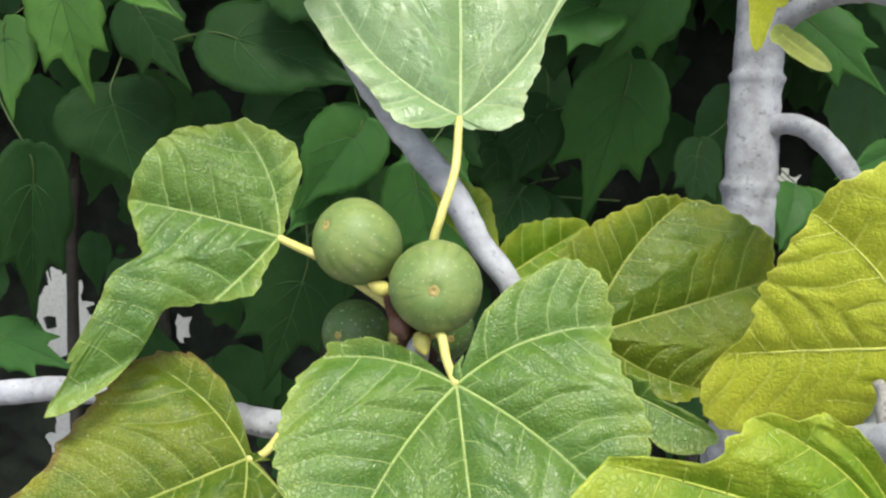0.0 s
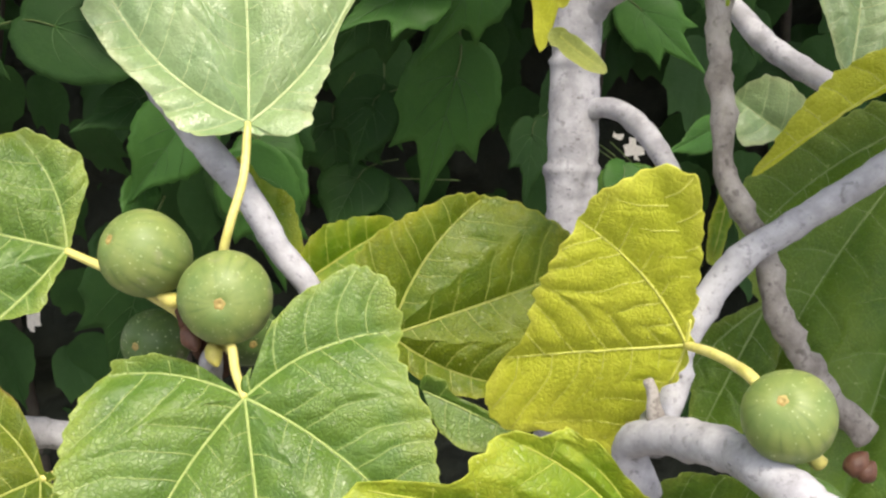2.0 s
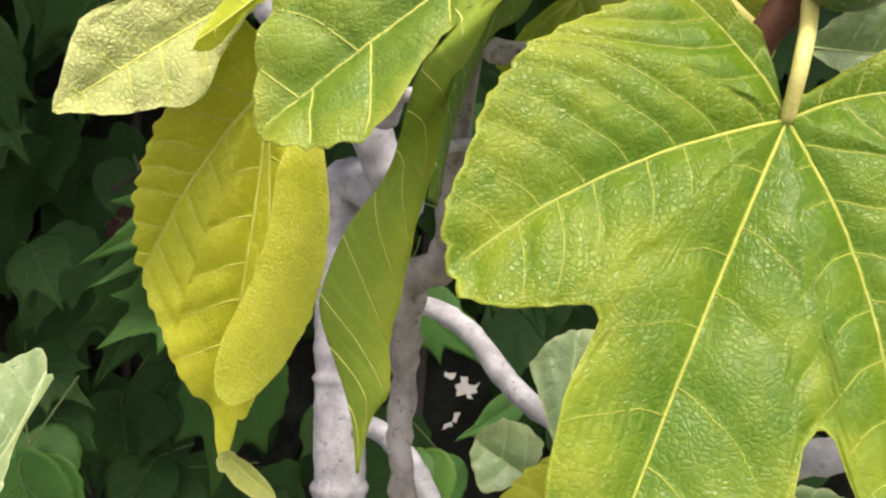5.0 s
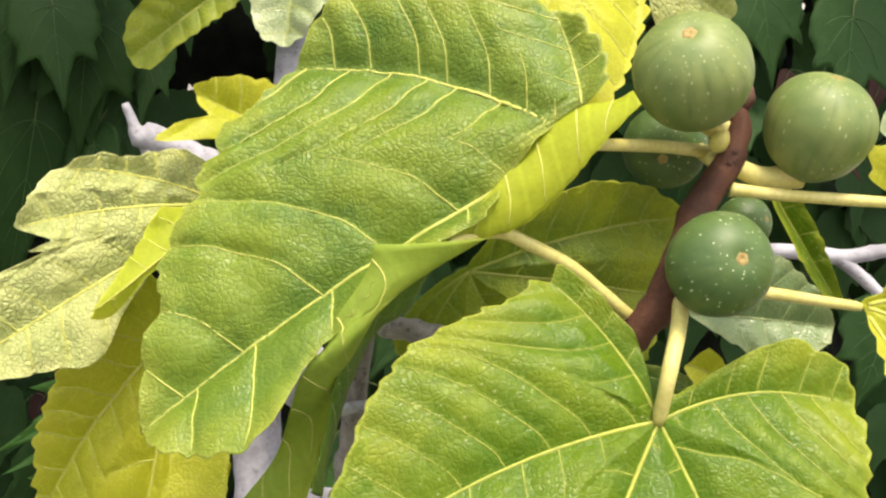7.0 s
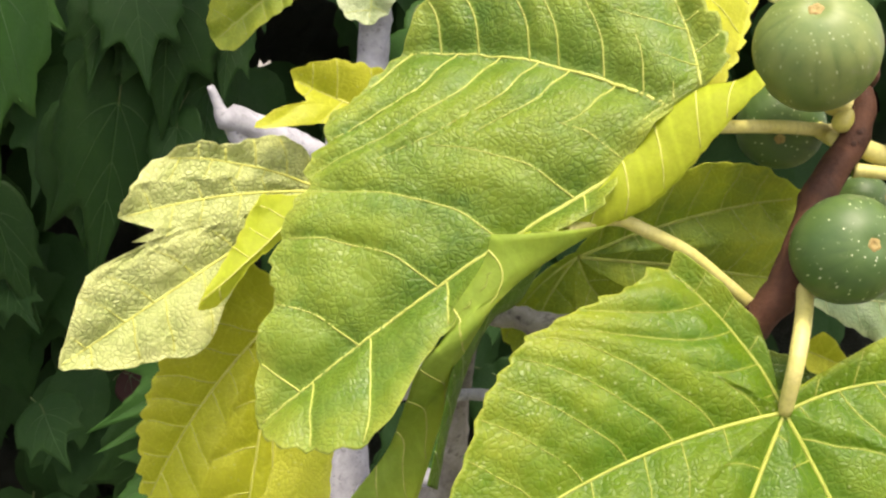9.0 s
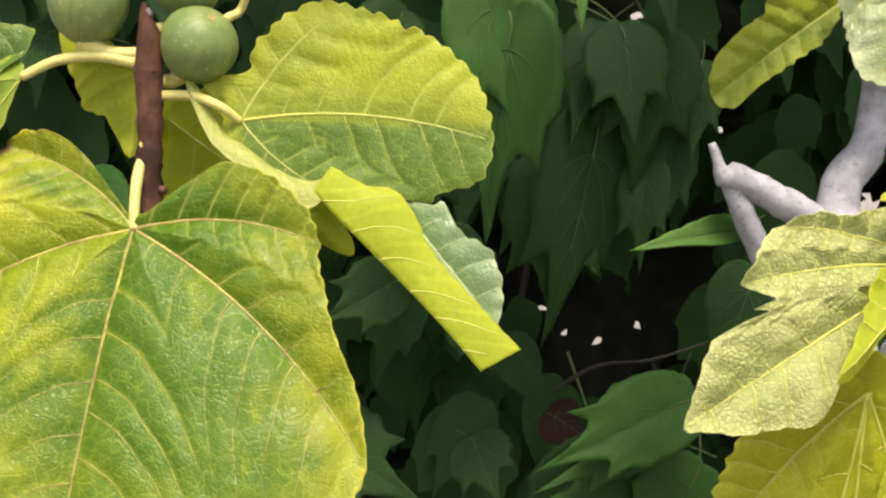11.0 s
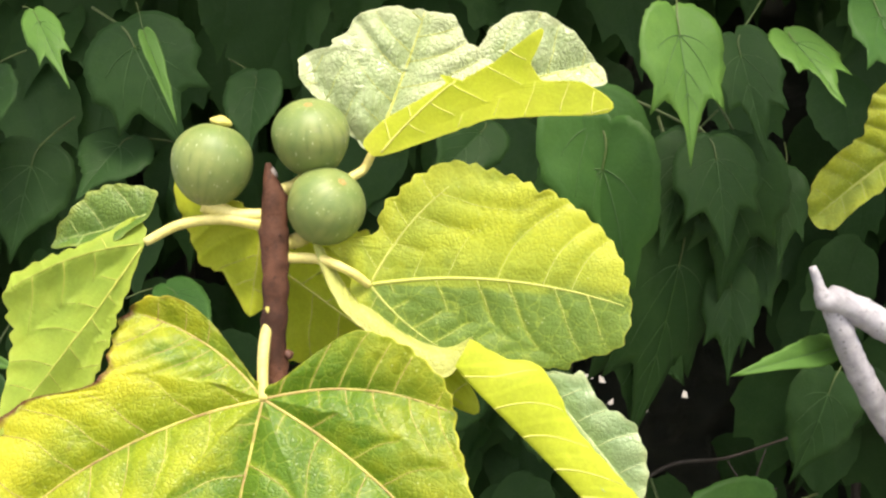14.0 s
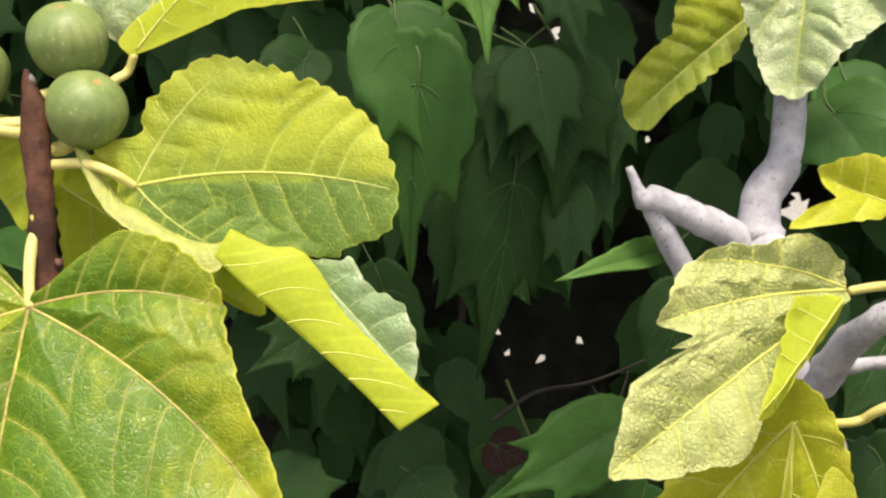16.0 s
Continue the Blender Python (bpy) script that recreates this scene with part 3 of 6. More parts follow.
def fig_fruit(center, axis, radius, tone, stretch=1.0, label="", stem=None):
    """A ribbed green fig; axis points to its eye."""
    seed = random.random() * 60
    ribs = random.randint(17, 22)
    rows, cols = 30, 88
    verts, floats = [], []
    for i in range(rows + 1):
        v = math.pi * i / rows
        # a squat flask: full at the eye end, drawn in towards the stem
        r = math.sin(v) * (1 + 0.05 * math.cos(v))
        z = math.cos(v) * (0.95 if v < math.pi / 2 else 1.08) * stretch
        if v > 2.3:
            r *= 1 - 0.12 * (v - 2.3)
        if v < 0.35:
            z -= 0.10 * (1 - v / 0.35) ** 2
        for k in range(cols):
            w = 2 * math.pi * k / cols
            groove = abs(math.sin(0.5 * (w * ribs + 1.3 * noise.noise((math.cos(w) * 2, math.sin(w) * 2, seed)) + 1.2 * v)))
            rr = r * (1 + 0.009 * (groove - 0.5) * math.sin(v)) * (1 + 0.035 * noise.noise((math.cos(w) * r, math.sin(w) * r, z + seed)))
            verts.append(Vector((rr * math.cos(w), rr * math.sin(w), z)) * radius)
            floats.append((1 - groove) ** 2)
    faces = [(i * cols + k, (i + 1) * cols + k, (i + 1) * cols + (k + 1) % cols, i * cols + (k + 1) % cols) for i in range(rows) for k in range(cols)]
    ob = mesh_object("fig", verts, faces, [FIG[tone]], TREE, True, None, {"rib": floats})
    ob.matrix_parent_inverse = BACK
    turn = Vector(axis).to_track_quat("Z", "Y").to_matrix().to_4x4()
    place = Matrix.Translation(center) @ turn
    ob.matrix_basis = place
    tagged(ob, label)
    # the eye: a ring of small scales round a sunken middle
    ev, ef = [], []
    top = radius * (0.95 * stretch - 0.09)
    for j, (r, h) in enumerate(((0.0, 0.020), (0.045, 0.035), (0.085, 0.05), (0.125, 0.035), (0.16, -0.02))):
        for k in range(20):
            w = 2 * math.pi * k / 20
            rr = r * (1 + 0.13 * math.sin(5 * w + seed) + 0.06 * math.sin(11 * w)) * radius
            ev.append((rr * math.cos(w), rr * math.sin(w), top + radius * h))
    ef = [(j * 20 + k, (j + 1) * 20 + k, (j + 1) * 20 + (k + 1) % 20, j * 20 + (k + 1) % 20) for j in range(4) for k in range(20)]
    mesh_object("fig_eye", ev, ef, [TIP], ob)
    if stem:
        tip = place.inverted() @ Vector(stem)
        foot = Vector((0, 0, -radius * stretch * 1.0))
        mid = (tip + foot) / 2 + Vector((0, 0, -0.15 * radius))
        path = smooth_path([foot, mid, tip], 6)
        a, b = tube_rows(path, np.linspace(radius * 0.24, radius * 0.16, len(path)), 12, 0.05)
        mesh_object("fig_stem", a, b, [STALK], ob)
    return ob


# ---- ground, wall and hedge ----
SOIL = plain_material("garden_soil", (0.15, 0.135, 0.115), (0.23, 0.21, 0.185), rough=0.95, scale=12.0, bump=0.8, depth=0.02, fine=180.0)
PLASTER = plain_material("wall_plaster", (0.66, 0.65, 0.64), (0.74, 0.73, 0.72), rough=0.9, scale=4.0, bump=0.3, depth=0.004, fine=120.0)
gv, gf = [], []
for i in range(41):
    for j in range(41):
        x, y = (i - 20) * 0.4, (j - 20) * 0.4
        k = 60.0 if i in (0, 40) or j in (0, 40) else 1.0
        gv.append((x * k, y * k, 0.02 * noise.noise((x * 2, y * 2, 0)) - 0.02))
for i in range(40):
    for j in range(40):
        gf.append((i * 41 + j, (i + 1) * 41 + j, (i + 1) * 41 + j + 1, i * 41 + j + 1))
tagged(mesh_object("ground", gv, gf, [SOIL]), "dry bare garden soil under the plants", "ground", "", "structure")


def slab(name, low, high, material, label, category):
    (a, b, c), (d, e, f) = low, high
    v = [(a, b, c), (d, b, c), (d, e, c), (a, e, c), (a, b, f), (d, b, f), (d, e, f), (a, e, f)]
    q = [(0, 3, 2, 1), (4, 5, 6, 7), (0, 1, 5, 4), (1, 2, 6, 5), (2, 3, 7, 6), (3, 0, 4, 7)]
    return tagged(mesh_object(name, v, q, [material], None, False), label, category, "", "structure")


slab("wall_back", (-3.5, 2.3, -0.05), (3.5, 2.45, 2.3), PLASTER, "pale plastered garden wall behind the hedge", "wall")

# greens picked by how lit each leaf hangs; the darkest holds the hedge's shade
HEDGE_SKIN = [
    leaf_material("hedge_leaf", (0.009, 0.038, 0.006), (0.018, 0.056, 0.009), (0.018, 0.056, 0.009), glow=0.22, rough=0.55, gloss=0.10, net=0.05, cells=240.0, bump=0.08, margin=0.0, furrow_shade=0.1, specks=0.0, streak=0.0),
    leaf_material("hedge_leaf_fresh_lit", (0.045, 0.122, 0.018), (0.075, 0.172, 0.024), (0.075, 0.172, 0.024), glow=0.3, rough=0.5, gloss=0.2, net=0.06, cells=240.0, bump=0.08, margin=0.0, furrow_shade=0.1, specks=0.0, streak=0.0),
    leaf_material("hedge_leaf_dry", (0.022, 0.007, 0.006), (0.035, 0.012, 0.009), (0.035, 0.012, 0.009), glow=0.25, rough=0.6, gloss=0.1, net=0.05, cells=240.0, bump=0.08, margin=0.0, furrow_shade=0.1, specks=0.0, streak=0.0),
    leaf_material("hedge_leaf_mid_lit", (0.021, 0.078, 0.012), (0.038, 0.108, 0.016), (0.038, 0.108, 0.016), glow=0.25, rough=0.52, gloss=0.14, net=0.05, cells=240.0, bump=0.08, margin=0.0, furrow_shade=0.1, specks=0.0, streak=0.0),
]
HEDGE_VEIN = plain_material("hedge_vein", (0.036, 0.100, 0.022), (0.046, 0.118, 0.026), rough=0.5, bump=0.1)
HEDGE_STALK = plain_material("hedge_stalk", (0.070, 0.115, 0.030), (0.095, 0.130, 0.040), rough=0.5, bump=0.1)
HEDGE_WOOD = bark_material("hedge_bark", (0.035, 0.03, 0.025), (0.055, 0.048, 0.04), (0.025, 0.02, 0.018), 0.5)
# shade between the leaves, given as a near-black colour
INNER = plain_material("hedge_inner_shade", (0.010, 0.014, 0.009), (0.016, 0.020, 0.012), rough=0.9, scale=30.0, bump=0.6, depth=0.01)
HEDGE = thing("hedge", "dense dark green hedge of drooping pointed leaves in shade", "hedge", (0.0, 1.3, 0.0))
FROM_HEDGE = Matrix.Translation((0.0, -1.3, 0.0))

SHAPES = {
    # margin of a hanging leaf: degrees from the tip, radius as a share of the length, stalk at 0.18 from the base
    "heart": ((0, 0.90), (3, 0.77), (8, 0.63), (18, 0.55), (35, 0.50), (52, 0.46), (70, 0.43), (90, 0.40), (112, 0.37), (138, 0.33), (160, 0.29), (180, 0.25)),
    "lobed": ((0, 0.93), (2, 0.83), (6, 0.66), (12, 0.55), (19, 0.48), (26, 0.49), (31, 0.56), (34.5, 0.625), (37, 0.57), (42, 0.49), (52, 0.45), (61, 0.46), (66, 0.475), (70, 0.43), (90, 0.39), (112, 0.36), (138, 0.32), (160, 0.29), (180, 0.25)),
    "narrow": ((0, 0.90), (6, 0.66), (15, 0.46), (30, 0.33), (60, 0.22), (100, 0.17), (140, 0.14), (180, 0.10)),
}
LEAF_MESHES = {}


def hedge_leaf_rows(kind, seed, rings=7, turns=72):
    """Vertices, faces and margin values of one leaf 0.1 m long, hanging along +x from the origin."""
    half = SHAPES[kind]
    rnd = random.Random(seed)
    ang = np.linspace(-180, 180, turns, endpoint=False)
    # a denser fan near the tip
    ang = np.sign(ang) * 180 * (np.abs(ang) / 180) ** 1.5
    skew = [rnd.uniform(0.88, 1.12), rnd.uniform(0.88, 1.12)]
    rad = np.interp(np.abs(ang), [a for a, _ in half], [r for _, r in half])
    rad = rad * np.where(np.abs(ang) > 8, np.where(ang > 0, skew[0], skew[1]), 1.0)
    rad = rad * (1 + 0.045 * np.array([noise.noise((a * 0.22, seed, 0)) for a in ang]))
    rad = rad * (1 + 0.045 * (np.abs(np.sin(np.radians(ang) * 11 + seed + 1.5 * np.sin(np.radians(ang) * 3 + seed))) - 0.6) * np.clip((np.abs(ang) - 6) / 10, 0, 1))
    bow, keel, wavy = rnd.uniform(0.05, 0.3), rnd.uniform(0.1, 0.35), rnd.uniform(0.03, 0.09)
    pts, edge, rib = [], [], []
    for q in range(rings + 1):
        u = q / rings
        for k in range(turns if q else 1):
            a = math.radians(ang[k])
            r = rad[k] * u
            x, y = 0.14 + r * math.cos(a), r * math.sin(a)
            z = keel * abs(y) - bow * max(0, x) ** 2 + wavy * u * u * noise.noise((x * 4, y * 4, seed)) - 0.5 * abs(y) ** 2
            pts.append((0.1 * x, 0.1 * y, 0.1 * z))
            edge.append(u)
            rib.append(abs(y) * 0.1)
    faces = [(0, 1 + k, 1 + (k + 1) % turns) for k in range(turns)]
    for q in range(rings - 1):
        a, b = 1 + q * turns, 1 + (q + 1) * turns
        faces += [(a + k, b + k, b + (k + 1) % turns, a + (k + 1) % turns) for k in range(turns)]
    return pts, faces, edge, rib, (keel, bow)


def hedge_leaf_data(kind, variant):
    """Shared blade and vein meshes of one leaf shape."""
    if (kind, variant) not in LEAF_MESHES:
        pts, faces, edge, rib, (keel, bow) = hedge_leaf_rows(kind, variant * 7 + len(kind))
        n = len(pts)
        verts = pts + [(x, y, z - 0.0004) for x, y, z in pts]
        last = n - 72
        rim = [(last + i, n + last + i, n + last + (i + 1) % 72, last + (i + 1) % 72) for i in range(72)]
        blades = []
        for skin in HEDGE_SKIN:
            ob = mesh_object("leaf", verts, faces + [tuple(n + v for v in reversed(f)) for f in faces] + rim, [skin], None, True, None, {"edge": edge * 2, "rib": rib * 2})
            blades.append(ob.data)
            bpy.data.objects.remove(ob)
        vv, vf = [], []

        def lay(x0, y0, w, length, width):
            row = []
            for u in np.linspace(0, 1, 9):
                x, y = x0 + length * u * math.cos(w * (1 - 0.25 * u)), y0 + length * u * math.sin(w * (1 - 0.25 * u))
                row.append(np.array((x, y, keel * abs(y) - bow * max(0, x) ** 2 - 0.5 * y * y + 0.004)) * 0.1)
            a, b = tube_rows(np.array(row), list(np.linspace(width, width * 0.35, 9)), 4)
            base = len(vv)
            vv.extend(a)
            vf.extend(tuple(base + i for i in f) for f in b)

        lay(0.1, 0.0, 0.0, 0.8, 0.0006)
        if kind != "narrow":
            for s in (-1, 1):
                lay(0.12, 0.0, s * 0.75, 0.46, 0.00045)
                lay(0.12, 0.0, s * 1.5, 0.30, 0.0004)
                lay(0.38, 0.0, s * 0.8, 0.26, 0.00035)
                lay(0.55, 0.0, s * 0.75, 0.18, 0.0003)
        ob = mesh_object("venation", vv, vf, [HEDGE_VEIN])
        bend = 0.02 * (variant - 1.5)
        row = smooth_path([(0.013, 0.0, 0.0004), (-0.004, bend * 0.1, 0.001), (-0.026, bend, -0.006), (-0.052, bend * 2, -0.026)], 6)
        a, b = tube_rows(row, list(np.linspace(0.0006, 0.0011, len(row))), 6)
        stalk_ob = mesh_object("leaf_stalk", a, b, [HEDGE_STALK])
        LEAF_MESHES[(kind, variant)] = (blades, ob.data, stalk_ob.data)
        bpy.data.objects.remove(ob)
        bpy.data.objects.remove(stalk_ob)
    return LEAF_MESHES[(kind, variant)]


def leaf_pose(stalk, tip, width, kind, face):
    """The pose and size of a hanging leaf whose stalk and tip are given; face is the way that its upper side looks."""
    stalk, tip = Vector(stalk), Vector(tip)
    way = tip - stalk
    long = way.length / 0.1
    way.normalize()
    n = face - way * face.dot(way)
    n.normalize()
    side = n.cross(way)
    wide = width / {"heart": 0.081, "lobed": 0.082, "narrow": 0.046}[kind]
    return Matrix.Translation(stalk) @ Matrix((way, side, n)).transposed().to_4x4() @ Matrix.Diagonal((long, wide, (long + wide) / 2, 1))


hedge_rnd = random.Random(5)


def hedge_leaf(stalk, tip, width, kind, tone=0):
    blades, vein, petiole = hedge_leaf_data(kind, hedge_rnd.randrange(4))
    ob = new("leaf", blades[tone])
    ob.parent, ob.matrix_parent_inverse = HEDGE, FROM_HEDGE
    face = Vector((hedge_rnd.uniform(-0.45, 0.45), -1.0, hedge_rnd.uniform(0.15, 0.7)))
    ob.matrix_basis = leaf_pose(stalk, tip, width, kind, face)
    for name, data in (("venation", vein), ("leaf_stalk", petiole)):
        new(name, data).parent = ob
    return ob


def hedge_twig(points, thick):
    path = smooth_path(points, 6)
    a, b = tube_rows(path, np.linspace(thick, thick * 0.5, len(path)), 6, 0.1)
    tagged(mesh_object("twig", a, b, [HEDGE_WOOD], HEDGE), "thin bare twig inside the hedge").matrix_parent_inverse = FROM_HEDGE


GAPS = []


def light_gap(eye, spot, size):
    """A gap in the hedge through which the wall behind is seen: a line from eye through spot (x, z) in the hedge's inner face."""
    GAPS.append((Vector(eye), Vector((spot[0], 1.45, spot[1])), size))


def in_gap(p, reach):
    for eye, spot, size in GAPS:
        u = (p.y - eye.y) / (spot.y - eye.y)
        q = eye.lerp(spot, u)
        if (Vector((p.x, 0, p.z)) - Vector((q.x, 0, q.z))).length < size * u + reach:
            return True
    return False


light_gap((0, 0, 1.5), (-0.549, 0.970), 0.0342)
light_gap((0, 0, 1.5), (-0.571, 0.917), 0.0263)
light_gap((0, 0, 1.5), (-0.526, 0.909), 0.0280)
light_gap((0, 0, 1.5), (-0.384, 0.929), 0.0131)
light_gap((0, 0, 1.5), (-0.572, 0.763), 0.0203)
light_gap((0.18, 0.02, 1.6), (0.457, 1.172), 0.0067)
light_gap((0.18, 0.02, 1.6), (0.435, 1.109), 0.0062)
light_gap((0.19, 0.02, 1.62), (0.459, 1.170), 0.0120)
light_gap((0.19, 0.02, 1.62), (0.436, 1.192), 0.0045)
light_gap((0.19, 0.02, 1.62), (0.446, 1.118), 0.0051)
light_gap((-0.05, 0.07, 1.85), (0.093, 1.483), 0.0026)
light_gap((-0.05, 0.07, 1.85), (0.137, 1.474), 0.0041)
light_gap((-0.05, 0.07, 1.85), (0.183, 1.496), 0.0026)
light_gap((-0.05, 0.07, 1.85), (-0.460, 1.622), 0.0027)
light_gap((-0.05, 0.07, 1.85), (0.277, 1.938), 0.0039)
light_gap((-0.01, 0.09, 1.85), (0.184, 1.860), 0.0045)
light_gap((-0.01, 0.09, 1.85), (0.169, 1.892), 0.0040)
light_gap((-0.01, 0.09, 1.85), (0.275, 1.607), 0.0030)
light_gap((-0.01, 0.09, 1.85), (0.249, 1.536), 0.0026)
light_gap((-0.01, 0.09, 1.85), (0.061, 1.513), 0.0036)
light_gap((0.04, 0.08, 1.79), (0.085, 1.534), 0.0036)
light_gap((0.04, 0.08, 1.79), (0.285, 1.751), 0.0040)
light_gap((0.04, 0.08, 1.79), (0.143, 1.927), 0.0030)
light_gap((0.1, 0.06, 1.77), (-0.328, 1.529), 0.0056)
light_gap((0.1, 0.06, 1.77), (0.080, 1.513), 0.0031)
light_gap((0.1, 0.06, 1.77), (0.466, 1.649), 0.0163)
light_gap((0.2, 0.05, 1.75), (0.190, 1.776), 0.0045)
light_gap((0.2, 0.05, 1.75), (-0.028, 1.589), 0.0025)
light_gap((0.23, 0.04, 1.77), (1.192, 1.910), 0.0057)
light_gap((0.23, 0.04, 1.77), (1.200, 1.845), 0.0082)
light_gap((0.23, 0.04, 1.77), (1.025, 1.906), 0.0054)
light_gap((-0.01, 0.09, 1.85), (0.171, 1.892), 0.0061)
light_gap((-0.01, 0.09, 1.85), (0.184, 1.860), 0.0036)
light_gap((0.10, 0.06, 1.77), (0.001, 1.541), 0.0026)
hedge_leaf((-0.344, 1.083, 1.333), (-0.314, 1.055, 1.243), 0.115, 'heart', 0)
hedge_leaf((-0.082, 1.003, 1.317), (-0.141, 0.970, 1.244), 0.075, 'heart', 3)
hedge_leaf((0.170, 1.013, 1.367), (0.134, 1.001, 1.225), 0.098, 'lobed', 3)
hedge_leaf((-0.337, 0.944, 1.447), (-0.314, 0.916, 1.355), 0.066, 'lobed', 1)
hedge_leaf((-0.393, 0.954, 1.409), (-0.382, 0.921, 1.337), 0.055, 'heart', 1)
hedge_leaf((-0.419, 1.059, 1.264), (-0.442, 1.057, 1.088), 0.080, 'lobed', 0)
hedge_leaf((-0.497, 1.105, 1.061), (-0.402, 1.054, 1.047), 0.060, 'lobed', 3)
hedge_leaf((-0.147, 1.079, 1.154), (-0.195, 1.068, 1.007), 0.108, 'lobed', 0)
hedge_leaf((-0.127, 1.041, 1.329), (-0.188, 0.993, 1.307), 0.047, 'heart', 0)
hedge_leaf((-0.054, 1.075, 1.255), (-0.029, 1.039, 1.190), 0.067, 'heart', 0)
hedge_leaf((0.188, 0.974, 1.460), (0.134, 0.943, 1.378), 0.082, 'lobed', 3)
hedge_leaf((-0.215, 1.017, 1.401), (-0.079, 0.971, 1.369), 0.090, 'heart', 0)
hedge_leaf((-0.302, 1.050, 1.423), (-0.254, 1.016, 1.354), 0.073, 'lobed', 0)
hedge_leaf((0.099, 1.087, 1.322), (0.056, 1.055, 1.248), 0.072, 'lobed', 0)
hedge_leaf((0.077, 1.061, 1.245), (0.039, 1.021, 1.196), 0.072, 'heart', 0)
hedge_leaf((0.322, 0.974, 1.423), (0.379, 0.934, 1.371), 0.058, 'lobed', 3)
hedge_leaf((0.328, 0.986, 1.264), (0.311, 0.943, 1.226), 0.040, 'heart', 3)
hedge_leaf((-0.273, 0.921, 1.456), (-0.222, 0.873, 1.433), 0.033, 'heart', 1)
hedge_leaf((0.246, 1.039, 1.296), (0.237, 1.004, 1.227), 0.053, 'lobed', 0)
hedge_leaf((0.433, 1.034, 1.294), (0.370, 0.984, 1.279), 0.036, 'heart', 3)
hedge_leaf((0.109, 1.014, 1.456), (0.042, 0.993, 1.345), 0.098, 'lobed', 0)
hedge_leaf((0.145, 0.974, 1.492), (0.053, 0.929, 1.461), 0.047, 'lobed', 3)
hedge_leaf((0.048, 1.082, 1.302), (0.054, 1.050, 1.224), 0.100, 'lobed', 0)
hedge_leaf((0.091, 1.082, 1.315), (0.062, 1.048, 1.248), 0.060, 'heart', 0)
hedge_leaf((-0.014, 0.994, 1.273), (0.004, 0.964, 1.187), 0.071, 'heart', 3)
hedge_leaf((0.088, 1.059, 1.236), (0.045, 1.025, 1.165), 0.103, 'heart', 0)
hedge_leaf((-0.132, 1.028, 1.244), (-0.148, 0.980, 1.221), 0.035, 'heart', 3)
hedge_leaf((0.322, 1.001, 1.448), (0.296, 0.964, 1.386), 0.055, 'lobed', 0)
hedge_leaf((0.338, 1.003, 1.255), (0.329, 0.966, 1.193), 0.061, 'heart', 1)
hedge_leaf((0.174, 1.094, 1.185), (0.198, 1.046, 1.163), 0.063, 'heart', 0)
hedge_leaf((0.404, 1.013, 1.479), (0.450, 0.988, 1.378), 0.079, 'lobed', 0)
hedge_leaf((0.474, 1.039, 1.476), (0.498, 0.994, 1.440), 0.060, 'lobed', 0)
hedge_leaf((-0.154, 1.106, 1.169), (-0.165, 1.074, 1.090), 0.101, 'heart', 0)
hedge_leaf((-0.008, 1.038, 1.313), (0.016, 1.004, 1.243), 0.065, 'lobed', 0)
hedge_leaf((-0.032, 0.992, 1.276), (-0.005, 0.973, 1.155), 0.086, 'lobed', 3)
hedge_leaf((-0.027, 1.051, 1.356), (0.027, 1.003, 1.333), 0.062, 'lobed', 0)
hedge_leaf((-0.024, 0.979, 1.590), (0.005, 0.933, 1.561), 0.038, 'lobed', 0)
hedge_leaf((0.363, 1.032, 1.237), (0.344, 0.994, 1.181), 0.052, 'heart', 3)
hedge_leaf((-0.008, 1.007, 1.473), (0.012, 0.963, 1.437), 0.064, 'lobed', 0)
hedge_leaf((-0.022, 1.016, 1.292), (0.015, 0.977, 1.240), 0.067, 'heart', 3)
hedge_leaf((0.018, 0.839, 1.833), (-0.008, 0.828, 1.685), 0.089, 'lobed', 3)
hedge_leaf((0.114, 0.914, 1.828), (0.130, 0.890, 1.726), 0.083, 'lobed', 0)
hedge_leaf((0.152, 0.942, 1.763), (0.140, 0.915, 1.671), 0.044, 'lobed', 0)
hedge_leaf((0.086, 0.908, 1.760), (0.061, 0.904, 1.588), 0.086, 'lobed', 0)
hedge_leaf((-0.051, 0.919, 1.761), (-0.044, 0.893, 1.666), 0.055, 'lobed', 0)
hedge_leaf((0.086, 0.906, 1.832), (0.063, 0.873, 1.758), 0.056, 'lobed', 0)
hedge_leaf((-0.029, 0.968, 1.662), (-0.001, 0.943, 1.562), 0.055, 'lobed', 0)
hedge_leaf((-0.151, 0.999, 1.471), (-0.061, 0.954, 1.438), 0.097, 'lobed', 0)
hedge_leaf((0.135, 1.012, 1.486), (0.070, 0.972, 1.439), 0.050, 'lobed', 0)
hedge_leaf((0.135, 0.971, 1.438), (0.059, 0.923, 1.416), 0.076, 'lobed', 3)
hedge_leaf((0.327, 0.877, 1.807), (0.355, 0.844, 1.732), 0.070, 'lobed', 3)
hedge_leaf((0.333, 0.957, 1.633), (0.317, 0.916, 1.585), 0.051, 'heart', 0)
hedge_leaf((0.001, 0.846, 1.858), (0.037, 0.824, 1.747), 0.086, 'lobed', 3)
hedge_leaf((0.052, 0.773, 1.913), (0.066, 0.742, 1.832), 0.059, 'lobed', 1)
hedge_leaf((0.125, 0.907, 1.828), (0.116, 0.883, 1.723), 0.088, 'lobed', 0)
hedge_leaf((0.126, 0.917, 1.729), (0.120, 0.884, 1.657), 0.042, 'lobed', 0)
hedge_leaf((0.168, 0.938, 1.808), (0.163, 0.903, 1.741), 0.042, 'lobed', 0)
